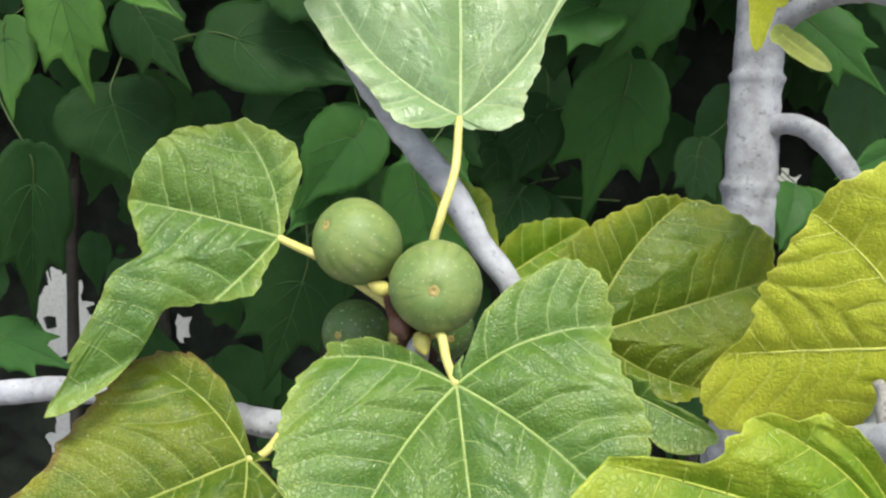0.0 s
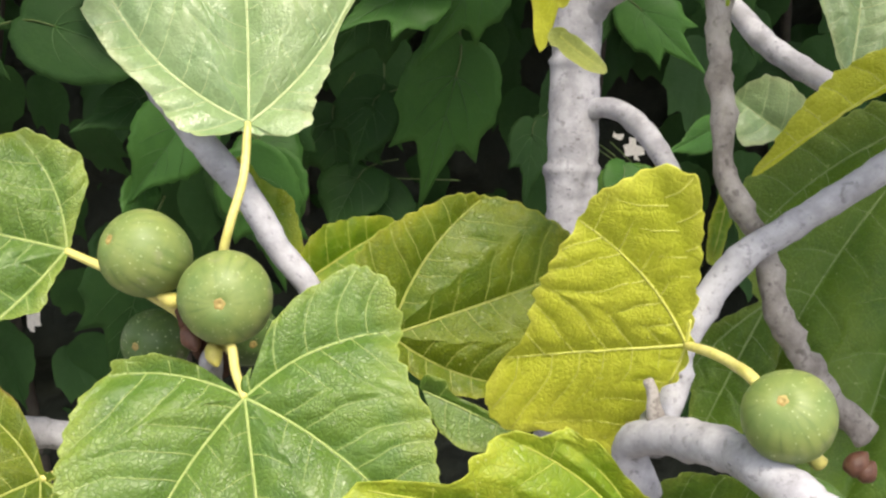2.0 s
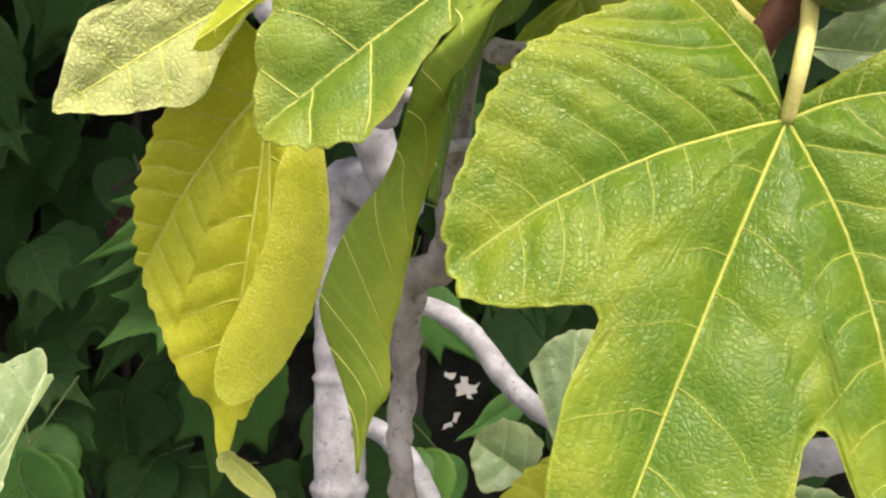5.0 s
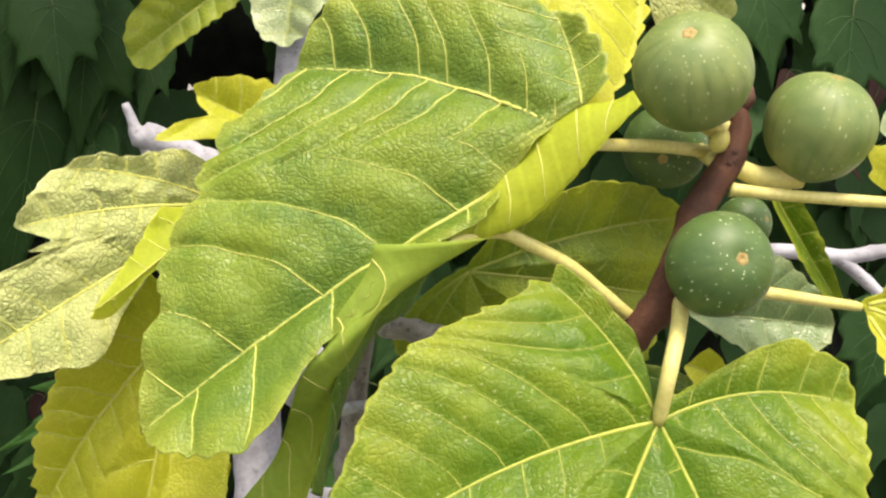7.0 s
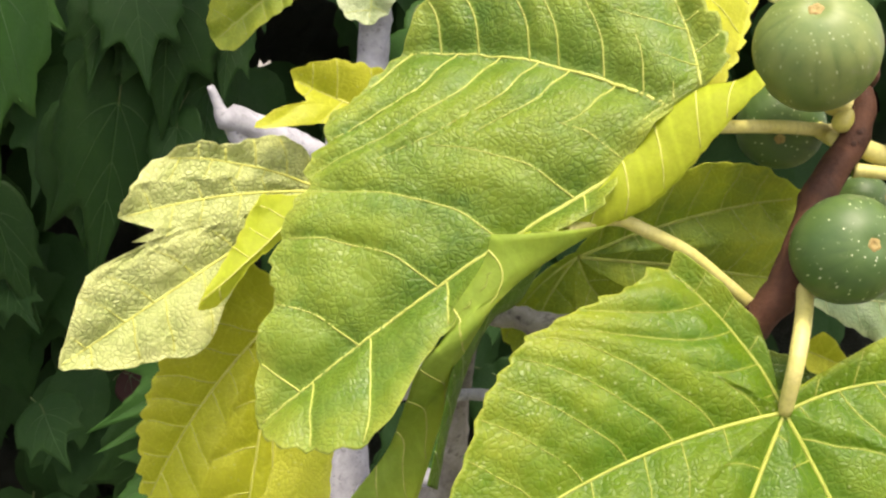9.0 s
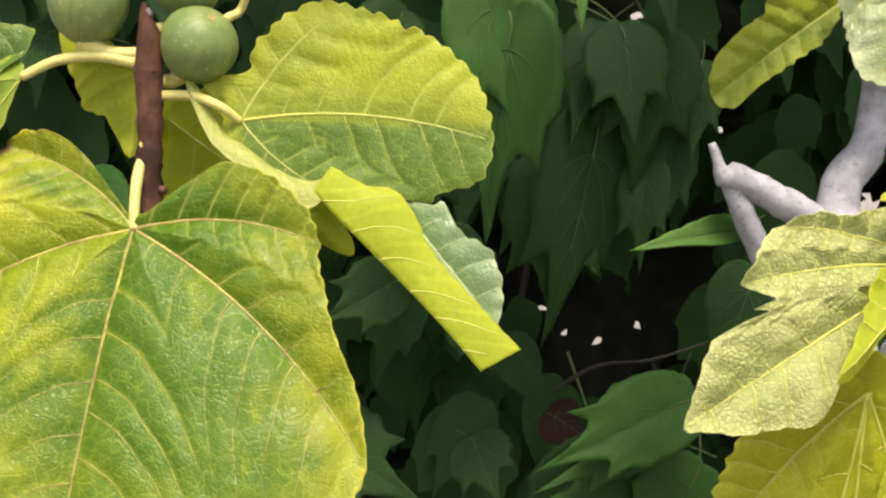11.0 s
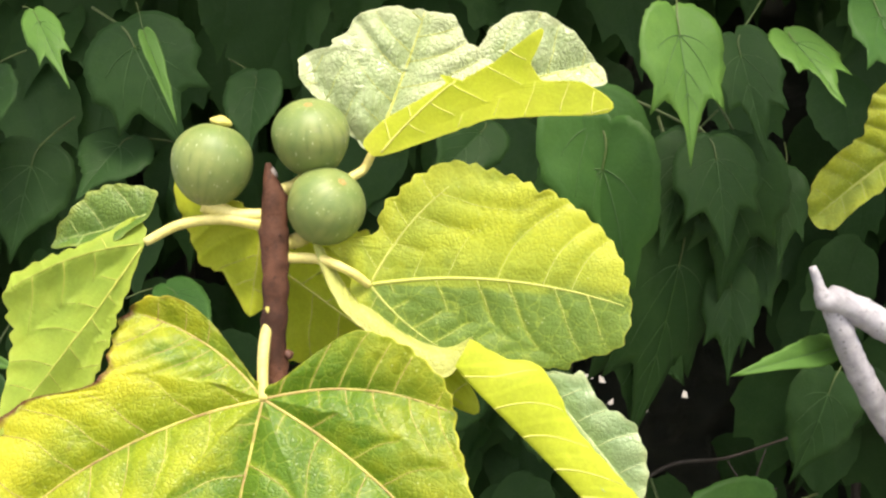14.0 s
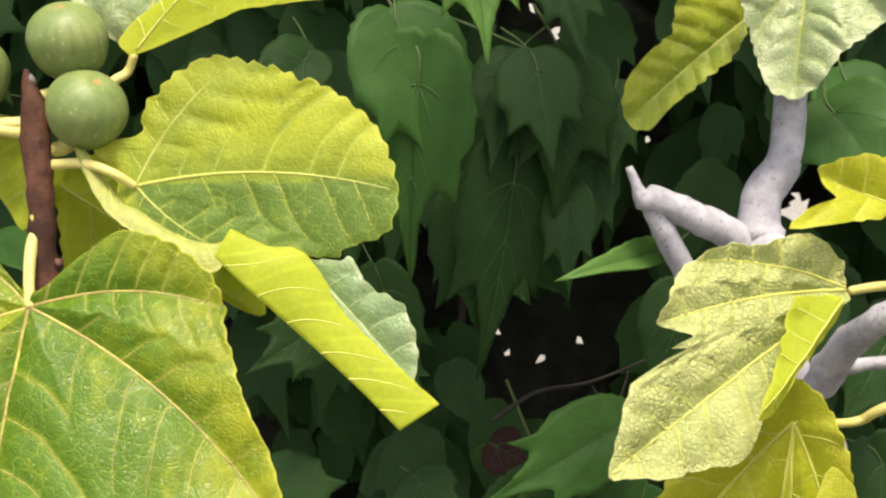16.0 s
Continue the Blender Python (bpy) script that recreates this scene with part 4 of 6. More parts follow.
hedge_leaf((0.060, 0.932, 1.729), (0.053, 0.916, 1.600), 0.084, 'lobed', 0)
hedge_leaf((0.119, 0.902, 1.909), (0.138, 0.871, 1.829), 0.052, 'lobed', 0)
hedge_leaf((0.127, 0.789, 1.905), (0.152, 0.745, 1.867), 0.047, 'lobed', 1)
hedge_leaf((-0.347, 0.906, 1.911), (-0.301, 0.876, 1.828), 0.091, 'lobed', 0)
hedge_leaf((-0.297, 0.787, 1.906), (-0.264, 0.748, 1.853), 0.013, 'narrow', 1)
hedge_leaf((-0.481, 0.885, 1.865), (-0.457, 0.857, 1.775), 0.056, 'lobed', 0)
hedge_leaf((-0.372, 0.795, 1.914), (-0.338, 0.752, 1.875), 0.025, 'lobed', 1)
hedge_leaf((-0.359, 0.927, 1.829), (-0.385, 0.884, 1.789), 0.065, 'heart', 0)
hedge_leaf((-0.436, 0.932, 1.816), (-0.448, 0.901, 1.736), 0.071, 'heart', 0)
hedge_leaf((-0.497, 0.867, 1.679), (-0.415, 0.814, 1.672), 0.033, 'narrow', 1)
hedge_leaf((-0.490, 0.945, 1.616), (-0.526, 0.927, 1.494), 0.072, 'lobed', 0)
hedge_leaf((-0.311, 0.886, 1.715), (-0.263, 0.838, 1.694), 0.034, 'heart', 3)
hedge_leaf((0.188, 0.842, 1.691), (0.114, 0.789, 1.685), 0.027, 'narrow', 1)
hedge_leaf((0.228, 0.979, 1.632), (0.198, 0.948, 1.554), 0.069, 'heart', 0)
hedge_leaf((-0.249, 0.915, 1.878), (-0.251, 0.876, 1.825), 0.045, 'heart', 0)
hedge_leaf((-0.069, 0.903, 1.843), (-0.106, 0.859, 1.807), 0.052, 'heart', 0)
hedge_leaf((-0.459, 0.899, 1.874), (-0.452, 0.861, 1.817), 0.068, 'heart', 0)
hedge_leaf((0.182, 0.792, 1.924), (0.197, 0.753, 1.871), 0.050, 'lobed', 3)
hedge_leaf((0.164, 0.938, 1.533), (0.056, 0.896, 1.487), 0.070, 'lobed', 3)
hedge_leaf((0.301, 0.836, 1.788), (0.327, 0.795, 1.742), 0.075, 'lobed', 3)
hedge_leaf((-0.078, 0.975, 1.624), (-0.132, 0.928, 1.596), 0.058, 'lobed', 0)
hedge_leaf((0.394, 0.973, 1.580), (0.351, 0.935, 1.523), 0.062, 'lobed', 0)
hedge_leaf((0.681, 0.911, 1.868), (0.689, 0.881, 1.785), 0.071, 'lobed', 0)
hedge_leaf((0.749, 0.874, 1.848), (0.735, 0.849, 1.746), 0.086, 'lobed', 0)
hedge_leaf((0.101, 0.882, 1.831), (0.111, 0.849, 1.758), 0.066, 'lobed', 0)
hedge_leaf((0.892, 1.000, 1.554), (0.852, 0.971, 1.468), 0.093, 'lobed', 0)
hedge_leaf((0.680, 0.926, 1.766), (0.667, 0.881, 1.733), 0.056, 'heart', 0)
hedge_leaf((0.74, 0.955, 1.795), (0.715, 0.928, 1.772), 0.018, 'narrow', 2)
hedge_leaf((0.842, 0.953, 1.81), (0.809, 0.925, 1.76), 0.032, 'narrow', 2)
hedge_leaf((0.783, 0.959, 1.746), (0.797, 0.919, 1.7), 0.037, 'lobed', 2)
hedge_leaf((0.062, 1.031, 1.494), (0.092, 1, 1.484), 0.046, 'lobed', 2)
hedge_twig([(0.062, 1.005, 1.523), (0.102, 1.011, 1.546), (0.151, 1.016, 1.552), (0.206, 1.022, 1.57)], 0.0022)
hedge_twig([(0.103, 1.005, 1.504), (0.152, 1.011, 1.519), (0.197, 1.016, 1.525)], 0.0018)
hedge_twig([(0.158, 1.006, 1.48), (0.167, 1.012, 1.52), (0.152, 1.015, 1.549)], 0.0015)
hedge_twig([(0.183, 1.01, 1.49), (0.176, 1.014, 1.525), (0.186, 1.019, 1.56)], 0.0015)
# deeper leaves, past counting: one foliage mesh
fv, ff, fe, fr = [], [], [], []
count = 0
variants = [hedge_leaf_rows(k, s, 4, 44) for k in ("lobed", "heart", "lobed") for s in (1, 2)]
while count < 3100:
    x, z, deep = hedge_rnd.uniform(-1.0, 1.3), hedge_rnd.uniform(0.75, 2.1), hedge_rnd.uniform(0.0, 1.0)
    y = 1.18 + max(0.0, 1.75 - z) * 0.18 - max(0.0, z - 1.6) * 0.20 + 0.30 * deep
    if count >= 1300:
        # unseen leaves added overhead, leaning forward to shade the hedge's face
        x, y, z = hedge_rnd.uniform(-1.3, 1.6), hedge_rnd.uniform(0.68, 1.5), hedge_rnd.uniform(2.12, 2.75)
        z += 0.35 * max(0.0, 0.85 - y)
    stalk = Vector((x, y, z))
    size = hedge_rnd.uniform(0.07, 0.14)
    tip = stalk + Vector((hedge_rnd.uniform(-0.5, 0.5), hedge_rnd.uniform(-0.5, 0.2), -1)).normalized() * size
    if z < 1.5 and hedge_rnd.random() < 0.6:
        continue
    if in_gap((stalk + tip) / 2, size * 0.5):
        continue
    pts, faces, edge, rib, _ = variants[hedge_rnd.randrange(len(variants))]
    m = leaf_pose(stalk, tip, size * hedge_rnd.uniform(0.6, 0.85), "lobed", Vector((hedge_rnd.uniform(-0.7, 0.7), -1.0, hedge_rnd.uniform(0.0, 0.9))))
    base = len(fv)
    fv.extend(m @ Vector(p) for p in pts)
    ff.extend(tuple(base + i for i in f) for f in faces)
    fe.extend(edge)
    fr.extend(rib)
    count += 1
# deep leaves take the darkest green, which carries their shade
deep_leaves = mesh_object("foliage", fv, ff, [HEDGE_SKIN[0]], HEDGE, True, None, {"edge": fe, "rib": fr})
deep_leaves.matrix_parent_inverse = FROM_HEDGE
tagged(deep_leaves, "crowded dark leaves deep in the hedge, plus unseen ones overhead that shade it", "", "", "stuff")
# near-black sheet for the shade inside the hedge, with ragged gaps left open
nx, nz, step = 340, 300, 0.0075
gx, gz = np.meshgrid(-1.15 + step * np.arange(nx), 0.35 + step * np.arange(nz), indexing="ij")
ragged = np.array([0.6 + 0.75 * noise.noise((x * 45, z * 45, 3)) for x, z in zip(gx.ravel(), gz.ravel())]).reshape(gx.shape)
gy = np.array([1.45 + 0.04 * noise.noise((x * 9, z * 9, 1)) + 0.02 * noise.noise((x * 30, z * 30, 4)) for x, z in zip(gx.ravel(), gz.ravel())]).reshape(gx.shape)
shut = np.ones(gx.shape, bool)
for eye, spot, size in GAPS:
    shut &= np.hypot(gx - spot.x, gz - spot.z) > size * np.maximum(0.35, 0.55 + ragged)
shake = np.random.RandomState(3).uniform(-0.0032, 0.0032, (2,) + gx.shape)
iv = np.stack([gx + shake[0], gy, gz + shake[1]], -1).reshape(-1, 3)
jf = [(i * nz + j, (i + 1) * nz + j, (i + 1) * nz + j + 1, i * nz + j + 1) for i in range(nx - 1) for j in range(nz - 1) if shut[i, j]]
inner = mesh_object("inner_shade_sheet", iv, jf, [INNER], HEDGE)
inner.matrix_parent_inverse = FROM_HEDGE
for k in range(9):
    x = -0.75 + k * 0.21 + hedge_rnd.uniform(-0.04, 0.04)
    y = hedge_rnd.uniform(1.41, 1.44)
    p = [(x, y, -0.03)]
    for z in (0.6, 1.1, 1.5, 1.9, 2.3):
        p.append((p[-1][0] + hedge_rnd.uniform(-0.07, 0.07), y + hedge_rnd.uniform(-0.04, 0.04), z))
    path = smooth_path(p, 8)
    a, b = tube_rows(path, np.linspace(0.011, 0.004, len(path)), 8, 0.1)
    tagged(mesh_object("stem", a, b, [HEDGE_WOOD], HEDGE), "thin brown hedge stem").matrix_parent_inverse = FROM_HEDGE

# the fig tree: wood
limb_a = branch([(-0.086, 0.650, 1.477, 0.0076), (-0.051, 0.630, 1.417, 0.0076), (-0.024, 0.617, 1.383, 0.0082), (0.003, 0.602, 1.353, 0.0082), (0.019, 0.594, 1.325, 0.0075), (0.038, 0.582, 1.302, 0.0071), (0.056, 0.575, 1.260, 0.0079)], 'grey')
trunk = branch([(0.240, 0.900, -0.040, 0.0340), (0.245, 0.900, 0.400, 0.0280), (0.250, 0.890, 0.800, 0.0250), (0.238, 0.796, 1.109, 0.0217), (0.243, 0.831, 1.247, 0.0210), (0.246, 0.855, 1.342, 0.0209), (0.249, 0.871, 1.407, 0.0203), (0.253, 0.881, 1.540, 0.0179), (0.294, 0.837, 1.533, 0.0185), (0.273, 0.821, 1.582, 0.0154), (0.258, 0.817, 1.642, 0.0143), (0.257, 0.814, 1.683, 0.0161), (0.251, 0.828, 1.690, 0.0167), (0.253, 0.832, 1.725, 0.0148), (0.268, 0.830, 1.749, 0.0123), (0.272, 0.829, 1.784, 0.0114), (0.276, 0.834, 1.823, 0.0106), (0.276, 0.841, 1.885, 0.0098)], 'grey', name='trunk', label="pale grey trunk with ringed leaf scars", rings=0.11, swell=0.8)
stub_branch = branch([(0.253, 0.829, 1.677, 0.0107), (0.232, 0.824, 1.699, 0.0113), (0.203, 0.818, 1.715, 0.0105), (0.177, 0.813, 1.728, 0.0097), (0.165, 0.811, 1.731, 0.0083), (0.163, 0.812, 1.737, 0.0037), (0.157, 0.812, 1.752, 0.0034)], 'grey', rings=0.02, swell=0.35)
stub_low = branch([(0.171, 0.813, 1.728, 0.0074), (0.183, 0.818, 1.702, 0.0084), (0.200, 0.826, 1.672, 0.0086), (0.231, 0.841, 1.627, 0.0088), (0.284, 0.866, 1.572, 0.0091)], 'grey', rings=0.02, swell=0.35)
side_limb = branch([(0.275, 0.778, 1.603, 0.0113), (0.280, 0.740, 1.638, 0.0100), (0.289, 0.702, 1.662, 0.0084), (0.329, 0.709, 1.680, 0.0084)], 'grey')
side_twig = branch([(0.279, 0.759, 1.617, 0.0048), (0.298, 0.759, 1.620, 0.0044), (0.323, 0.760, 1.621, 0.0044)], 'grey')
arch_limb = branch([(0.251, 0.869, 1.410, 0.0138), (0.259, 0.863, 1.427, 0.0105), (0.271, 0.851, 1.442, 0.0089), (0.294, 0.831, 1.455, 0.0079), (0.315, 0.808, 1.457, 0.0077), (0.338, 0.781, 1.445, 0.0079), (0.356, 0.750, 1.421, 0.0085), (0.372, 0.722, 1.407, 0.0079), (0.407, 0.701, 1.387, 0.0078)], 'grey')
arch_low = branch([(0.253, 0.848, 1.349, 0.0083), (0.268, 0.838, 1.355, 0.0086), (0.284, 0.818, 1.350, 0.0085), (0.301, 0.799, 1.330, 0.0084), (0.312, 0.778, 1.302, 0.0083), (0.316, 0.761, 1.252, 0.0079), (0.317, 0.747, 1.211, 0.0079)], 'grey')
hump_limb = branch([(0.113, 0.759, 1.268, 0.0091), (0.135, 0.760, 1.284, 0.0091), (0.160, 0.757, 1.288, 0.0091), (0.188, 0.769, 1.271, 0.0094), (0.209, 0.789, 1.245, 0.0102), (0.241, 0.822, 1.195, 0.0117)], 'grey')
rough_limb = branch([(0.330, 0.487, 1.250, 0.0076), (0.300, 0.496, 1.281, 0.0076), (0.282, 0.503, 1.312, 0.0067), (0.278, 0.520, 1.343, 0.0065), (0.269, 0.531, 1.359, 0.0062), (0.258, 0.540, 1.382, 0.0062), (0.260, 0.556, 1.414, 0.0063), (0.258, 0.567, 1.446, 0.0063), (0.261, 0.576, 1.476, 0.0073), (0.263, 0.572, 1.511, 0.0074), (0.266, 0.564, 1.538, 0.0080), (0.276, 0.552, 1.547, 0.0094), (0.279, 0.545, 1.563, 0.0062), (0.281, 0.540, 1.589, 0.0056), (0.282, 0.526, 1.622, 0.0049), (0.285, 0.511, 1.651, 0.0045), (0.296, 0.493, 1.653, 0.0049), (0.341, 0.475, 1.645, 0.0054), (0.388, 0.451, 1.656, 0.0064)], 'rough', rings=0.028, swell=1.0)
diagonal_limb = branch([(0.204, 0.460, 1.262, 0.0085), (0.220, 0.485, 1.281, 0.0095), (0.225, 0.491, 1.300, 0.0086), (0.239, 0.501, 1.319, 0.0081), (0.261, 0.511, 1.342, 0.0079), (0.288, 0.513, 1.359, 0.0073), (0.326, 0.512, 1.385, 0.0073), (0.353, 0.510, 1.406, 0.0072), (0.430, 0.486, 1.457, 0.0083), (0.445, 0.467, 1.471, 0.0085), (0.471, 0.447, 1.487, 0.0084)], 'grey')
fruit_limb = branch([(0.203, 0.459, 1.236, 0.0096), (0.194, 0.459, 1.264, 0.0089), (0.202, 0.443, 1.279, 0.0091), (0.213, 0.424, 1.286, 0.0092), (0.223, 0.395, 1.295, 0.0093), (0.231, 0.364, 1.297, 0.0092), (0.247, 0.351, 1.290, 0.0089)], 'grey')
fruit_spur = branch([(0.202, 0.443, 1.277, 0.0052), (0.201, 0.449, 1.295, 0.0034), (0.198, 0.452, 1.304, 0.0026)], 'rough')
low_left_limb = branch([(-0.359, 0.630, 1.210, 0.0080), (-0.282, 0.621, 1.213, 0.0079), (-0.239, 0.613, 1.220, 0.0078), (-0.169, 0.602, 1.216, 0.0080), (-0.119, 0.590, 1.212, 0.0086), (-0.090, 0.581, 1.214, 0.0084), (-0.027, 0.548, 1.242, 0.0073), (-0.013, 0.532, 1.289, 0.0060)], 'grey')
brown_spur = branch([(-0.009, 0.547, 1.270, 0.0069), (-0.022, 0.543, 1.292, 0.0067), (-0.030, 0.548, 1.309, 0.0052)], 'brown')
brown_shoot = branch([(0.368, 0.448, 1.634, 0.0070), (0.384, 0.441, 1.658, 0.0069), (0.393, 0.436, 1.673, 0.0066), (0.406, 0.441, 1.698, 0.0065), (0.416, 0.446, 1.715, 0.0065), (0.427, 0.448, 1.730, 0.0061), (0.432, 0.452, 1.743, 0.0052), (0.431, 0.454, 1.753, 0.0035)], 'brown', label="young reddish-brown shoot bearing figs", rings=0.011, swell=0.8)
pale_twig = branch([(0.570, 0.715, 1.660, 0.0051), (0.589, 0.710, 1.658, 0.0051), (0.616, 0.704, 1.657, 0.0051), (0.642, 0.697, 1.654, 0.0055), (0.669, 0.692, 1.659, 0.0047), (0.707, 0.684, 1.662, 0.0047)], 'grey')
pale_twig_b = branch([(0.638, 0.698, 1.654, 0.0051), (0.653, 0.693, 1.641, 0.0043), (0.667, 0.688, 1.628, 0.0039)], 'grey')
small_twig = branch([(0.271, 0.520, 1.609, 0.0028), (0.284, 0.519, 1.611, 0.0028), (0.299, 0.516, 1.610, 0.0026)], 'grey')
high_shoot = branch([(-0.169, 0.631, 1.606, 0.0057), (-0.172, 0.618, 1.695, 0.0064), (-0.174, 0.619, 1.719, 0.0064), (-0.175, 0.620, 1.744, 0.0064), (-0.175, 0.622, 1.768, 0.0066), (-0.176, 0.625, 1.789, 0.0069), (-0.176, 0.628, 1.806, 0.0066), (-0.179, 0.630, 1.817, 0.0036), (-0.180, 0.631, 1.824, 0.0018)], 'brown', label="young reddish-brown shoot bearing figs", rings=0.011, swell=0.8)
high_shoot_low = branch([(-0.168, 0.630, 1.613, 0.0060), (-0.169, 0.653, 1.568, 0.0070), (-0.360, 0.850, 1.540, 0.0100), (-0.480, 1.200, 1.500, 0.0120), (-0.620, 1.600, 1.420, 0.0140), (-0.400, 1.660, 0.900, 0.0180), (0.100, 1.400, 0.300, 0.0220), (0.230, 0.950, 0.020, 0.0260)], 'grey')
# the fig tree: fruit
fig_a = fig_fruit((-0.0052, 0.5353, 1.3176), (-0.04, -0.97, 0.23), 0.0248, 'light', 1.0, stem=(-0.015, 0.551, 1.285))
fig_b = fig_fruit((-0.0486, 0.556, 1.3358), (-0.69, -0.5, 0.53), 0.0233, 'light', 1.08, stem=(-0.028, 0.557, 1.306))
fig_c = fig_fruit((-0.0526, 0.5876, 1.2703), (-0.5, -0.83, 0.24), 0.0199, 'dark', 1.0, stem=(-0.029, 0.578, 1.271))
fig_d = fig_fruit((0.2344, 0.3779, 1.3218), (-0.46, -0.53, 0.72), 0.0192, 'light', 1.0, stem=(0.249, 0.375, 1.301))
fig_e = fig_fruit((0.2379, 0.3594, 1.2843), (-0.35, -0.9, -0.25), 0.0183, 'dark', 1.0, stem=(0.257, 0.367, 1.28))
fig_f = fig_fruit((0.4029, 0.4361, 1.7641), (-0.41, -0.65, 0.64), 0.0236, 'light', 1.0, stem=(0.426, 0.45, 1.741))
fig_g = fig_fruit((0.4092, 0.4191, 1.6894), (0.02, -0.97, 0.24), 0.0207, 'dark', 1.0, stem=(0.407, 0.442, 1.691))
fig_h = fig_fruit((0.4618, 0.4401, 1.7438), (0.15, -0.32, 0.93), 0.0226, 'light', 1.0, stem=(0.427, 0.448, 1.727))
fig_i = fig_fruit((-0.2081, 0.6257, 1.8238), (0.19, 0.08, 0.98), 0.0210, 'light', 1.02, stem=(-0.181, 0.626, 1.797))
fig_j = fig_fruit((-0.1579, 0.6333, 1.8381), (0, -0.45, 0.89), 0.0204, 'light', 1.0, stem=(-0.173, 0.629, 1.81))
fig_k = fig_fruit((-0.1482, 0.6252, 1.8024), (0.51, -0.47, 0.72), 0.0203, 'light', 1.0, stem=(-0.17, 0.625, 1.783))
fig_l = fig_fruit((0.4146, 0.4870, 1.7335), (-0.4, -0.8, -0.3), 0.0187, 'dark', 1.0, stem=(0.423, 0.452, 1.727))
fig_m = fig_fruit((0.4592, 0.4950, 1.6982), (0.5, -0.7, 0.2), 0.0127, 'dark', 1.0, stem=(0.412, 0.447, 1.705))
fig_n = fig_fruit((-0.0023, 0.6000, 1.2692), (0.3, -0.9, 0.0), 0.0195, 'dark', 1.0, stem=(-0.012, 0.56, 1.27))
# the fig tree: leaves on the low shoots
leaf_a = fig_leaf(pose(0.0060, 0.4951, 1.2791, 9.8, 49.0, -77.9), [(-139, 0.6), (-136, 2.7), (-126, 5.0), (-115, 6.9), (-109, 7.0), (-100, 7.9), (-88, 8.7), (-75, 9.5), (-62, 10.1), (-51, 10.5), (-37, 11.8), (-22, 13.0), (-2, 14.1), (14, 13.5), (29, 12.5), (42, 11.7), (54, 10.8), (62, 10.0), (73, 9.4), (87, 8.1), (96, 7.9), (105, 8.7), (119, 9.4), (132, 8.9), (136, 7.6), (144, 5.7), (153, 3.8), (157, 1.8), (157, 0.5)], [(-1, 13.1), (-109, 7.1), (-39, 10.3), (42, 11.1), (105, 8.3)], 'green', label="broad green fig leaf with cream veins", petiole=[(0.006, 0.495, 1.279), (0.001, 0.506, 1.288), (-0.003, 0.524, 1.296), (-0.012, 0.55, 1.282)])
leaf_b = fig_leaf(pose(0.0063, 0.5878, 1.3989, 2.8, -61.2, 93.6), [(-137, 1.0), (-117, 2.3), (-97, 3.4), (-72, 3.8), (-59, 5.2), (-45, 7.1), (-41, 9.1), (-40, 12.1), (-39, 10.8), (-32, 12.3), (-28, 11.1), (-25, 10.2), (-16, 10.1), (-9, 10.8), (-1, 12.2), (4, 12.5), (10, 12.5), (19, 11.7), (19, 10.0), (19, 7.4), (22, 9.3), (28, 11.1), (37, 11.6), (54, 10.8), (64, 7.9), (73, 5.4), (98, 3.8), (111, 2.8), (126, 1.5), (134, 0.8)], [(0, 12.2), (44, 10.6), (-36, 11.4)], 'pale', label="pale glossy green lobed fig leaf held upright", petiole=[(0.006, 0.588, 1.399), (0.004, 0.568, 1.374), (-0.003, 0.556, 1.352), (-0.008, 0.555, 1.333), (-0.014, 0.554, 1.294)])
leaf_c = fig_leaf(pose(-0.0935, 0.5743, 1.3323, -61.5, -13.8, -177.3), [(-174, 5.0), (-165, 5.2), (-148, 6.0), (-135, 7.5), (-124, 8.2), (-112, 7.9), (-99, 7.8), (-91, 6.9), (-73, 6.3), (-57, 5.6), (-40, 4.7), (-21, 3.9), (-0, 2.7), (33, 2.4), (40, 4.3), (56, 6.4), (62, 9.5), (64, 7.6), (65, 12.2), (71, 11.0), (78, 8.5), (84, 5.9), (87, 3.9), (114, 3.5), (136, 4.0), (155, 4.9), (173, 4.6)], [(-1, 8.1), (-58, 6.4), (50, 14.1)], 'green', hub=(4.9, 1.5), label="drooping green fig leaf with a curled lobe", teeth=0.45, wave=0.5, petiole=[(-0.094, 0.574, 1.332), (-0.082, 0.569, 1.328), (-0.067, 0.562, 1.323), (-0.031, 0.556, 1.3)])
leaf_d = fig_leaf(pose(-0.1073, 0.5252, 1.2204, -43.3, 17.6, -159.9), [(-145, 0.4), (-105, 2.3), (-96, 4.5), (-86, 6.6), (-75, 8.0), (-65, 8.8), (-52, 8.7), (-40, 9.1), (-27, 10.2), (-22, 10.2), (-17, 11.3), (-11, 13.7), (-0, 13.5), (27, 10.0), (61, 7.1), (76, 7.0), (92, 7.6), (101, 8.4), (105, 7.0), (108, 4.6), (114, 2.7), (137, 0.6), (147, 1.4)], [(-1, 11.7), (-71, 6.8), (55, 6.9), (97, 7.2)], 'olive', label="olive fig leaf with a browned margin", brown=0.6, petiole=[(-0.107, 0.525, 1.22), (-0.098, 0.532, 1.221), (-0.09, 0.553, 1.225), (-0.074, 0.566, 1.233)])
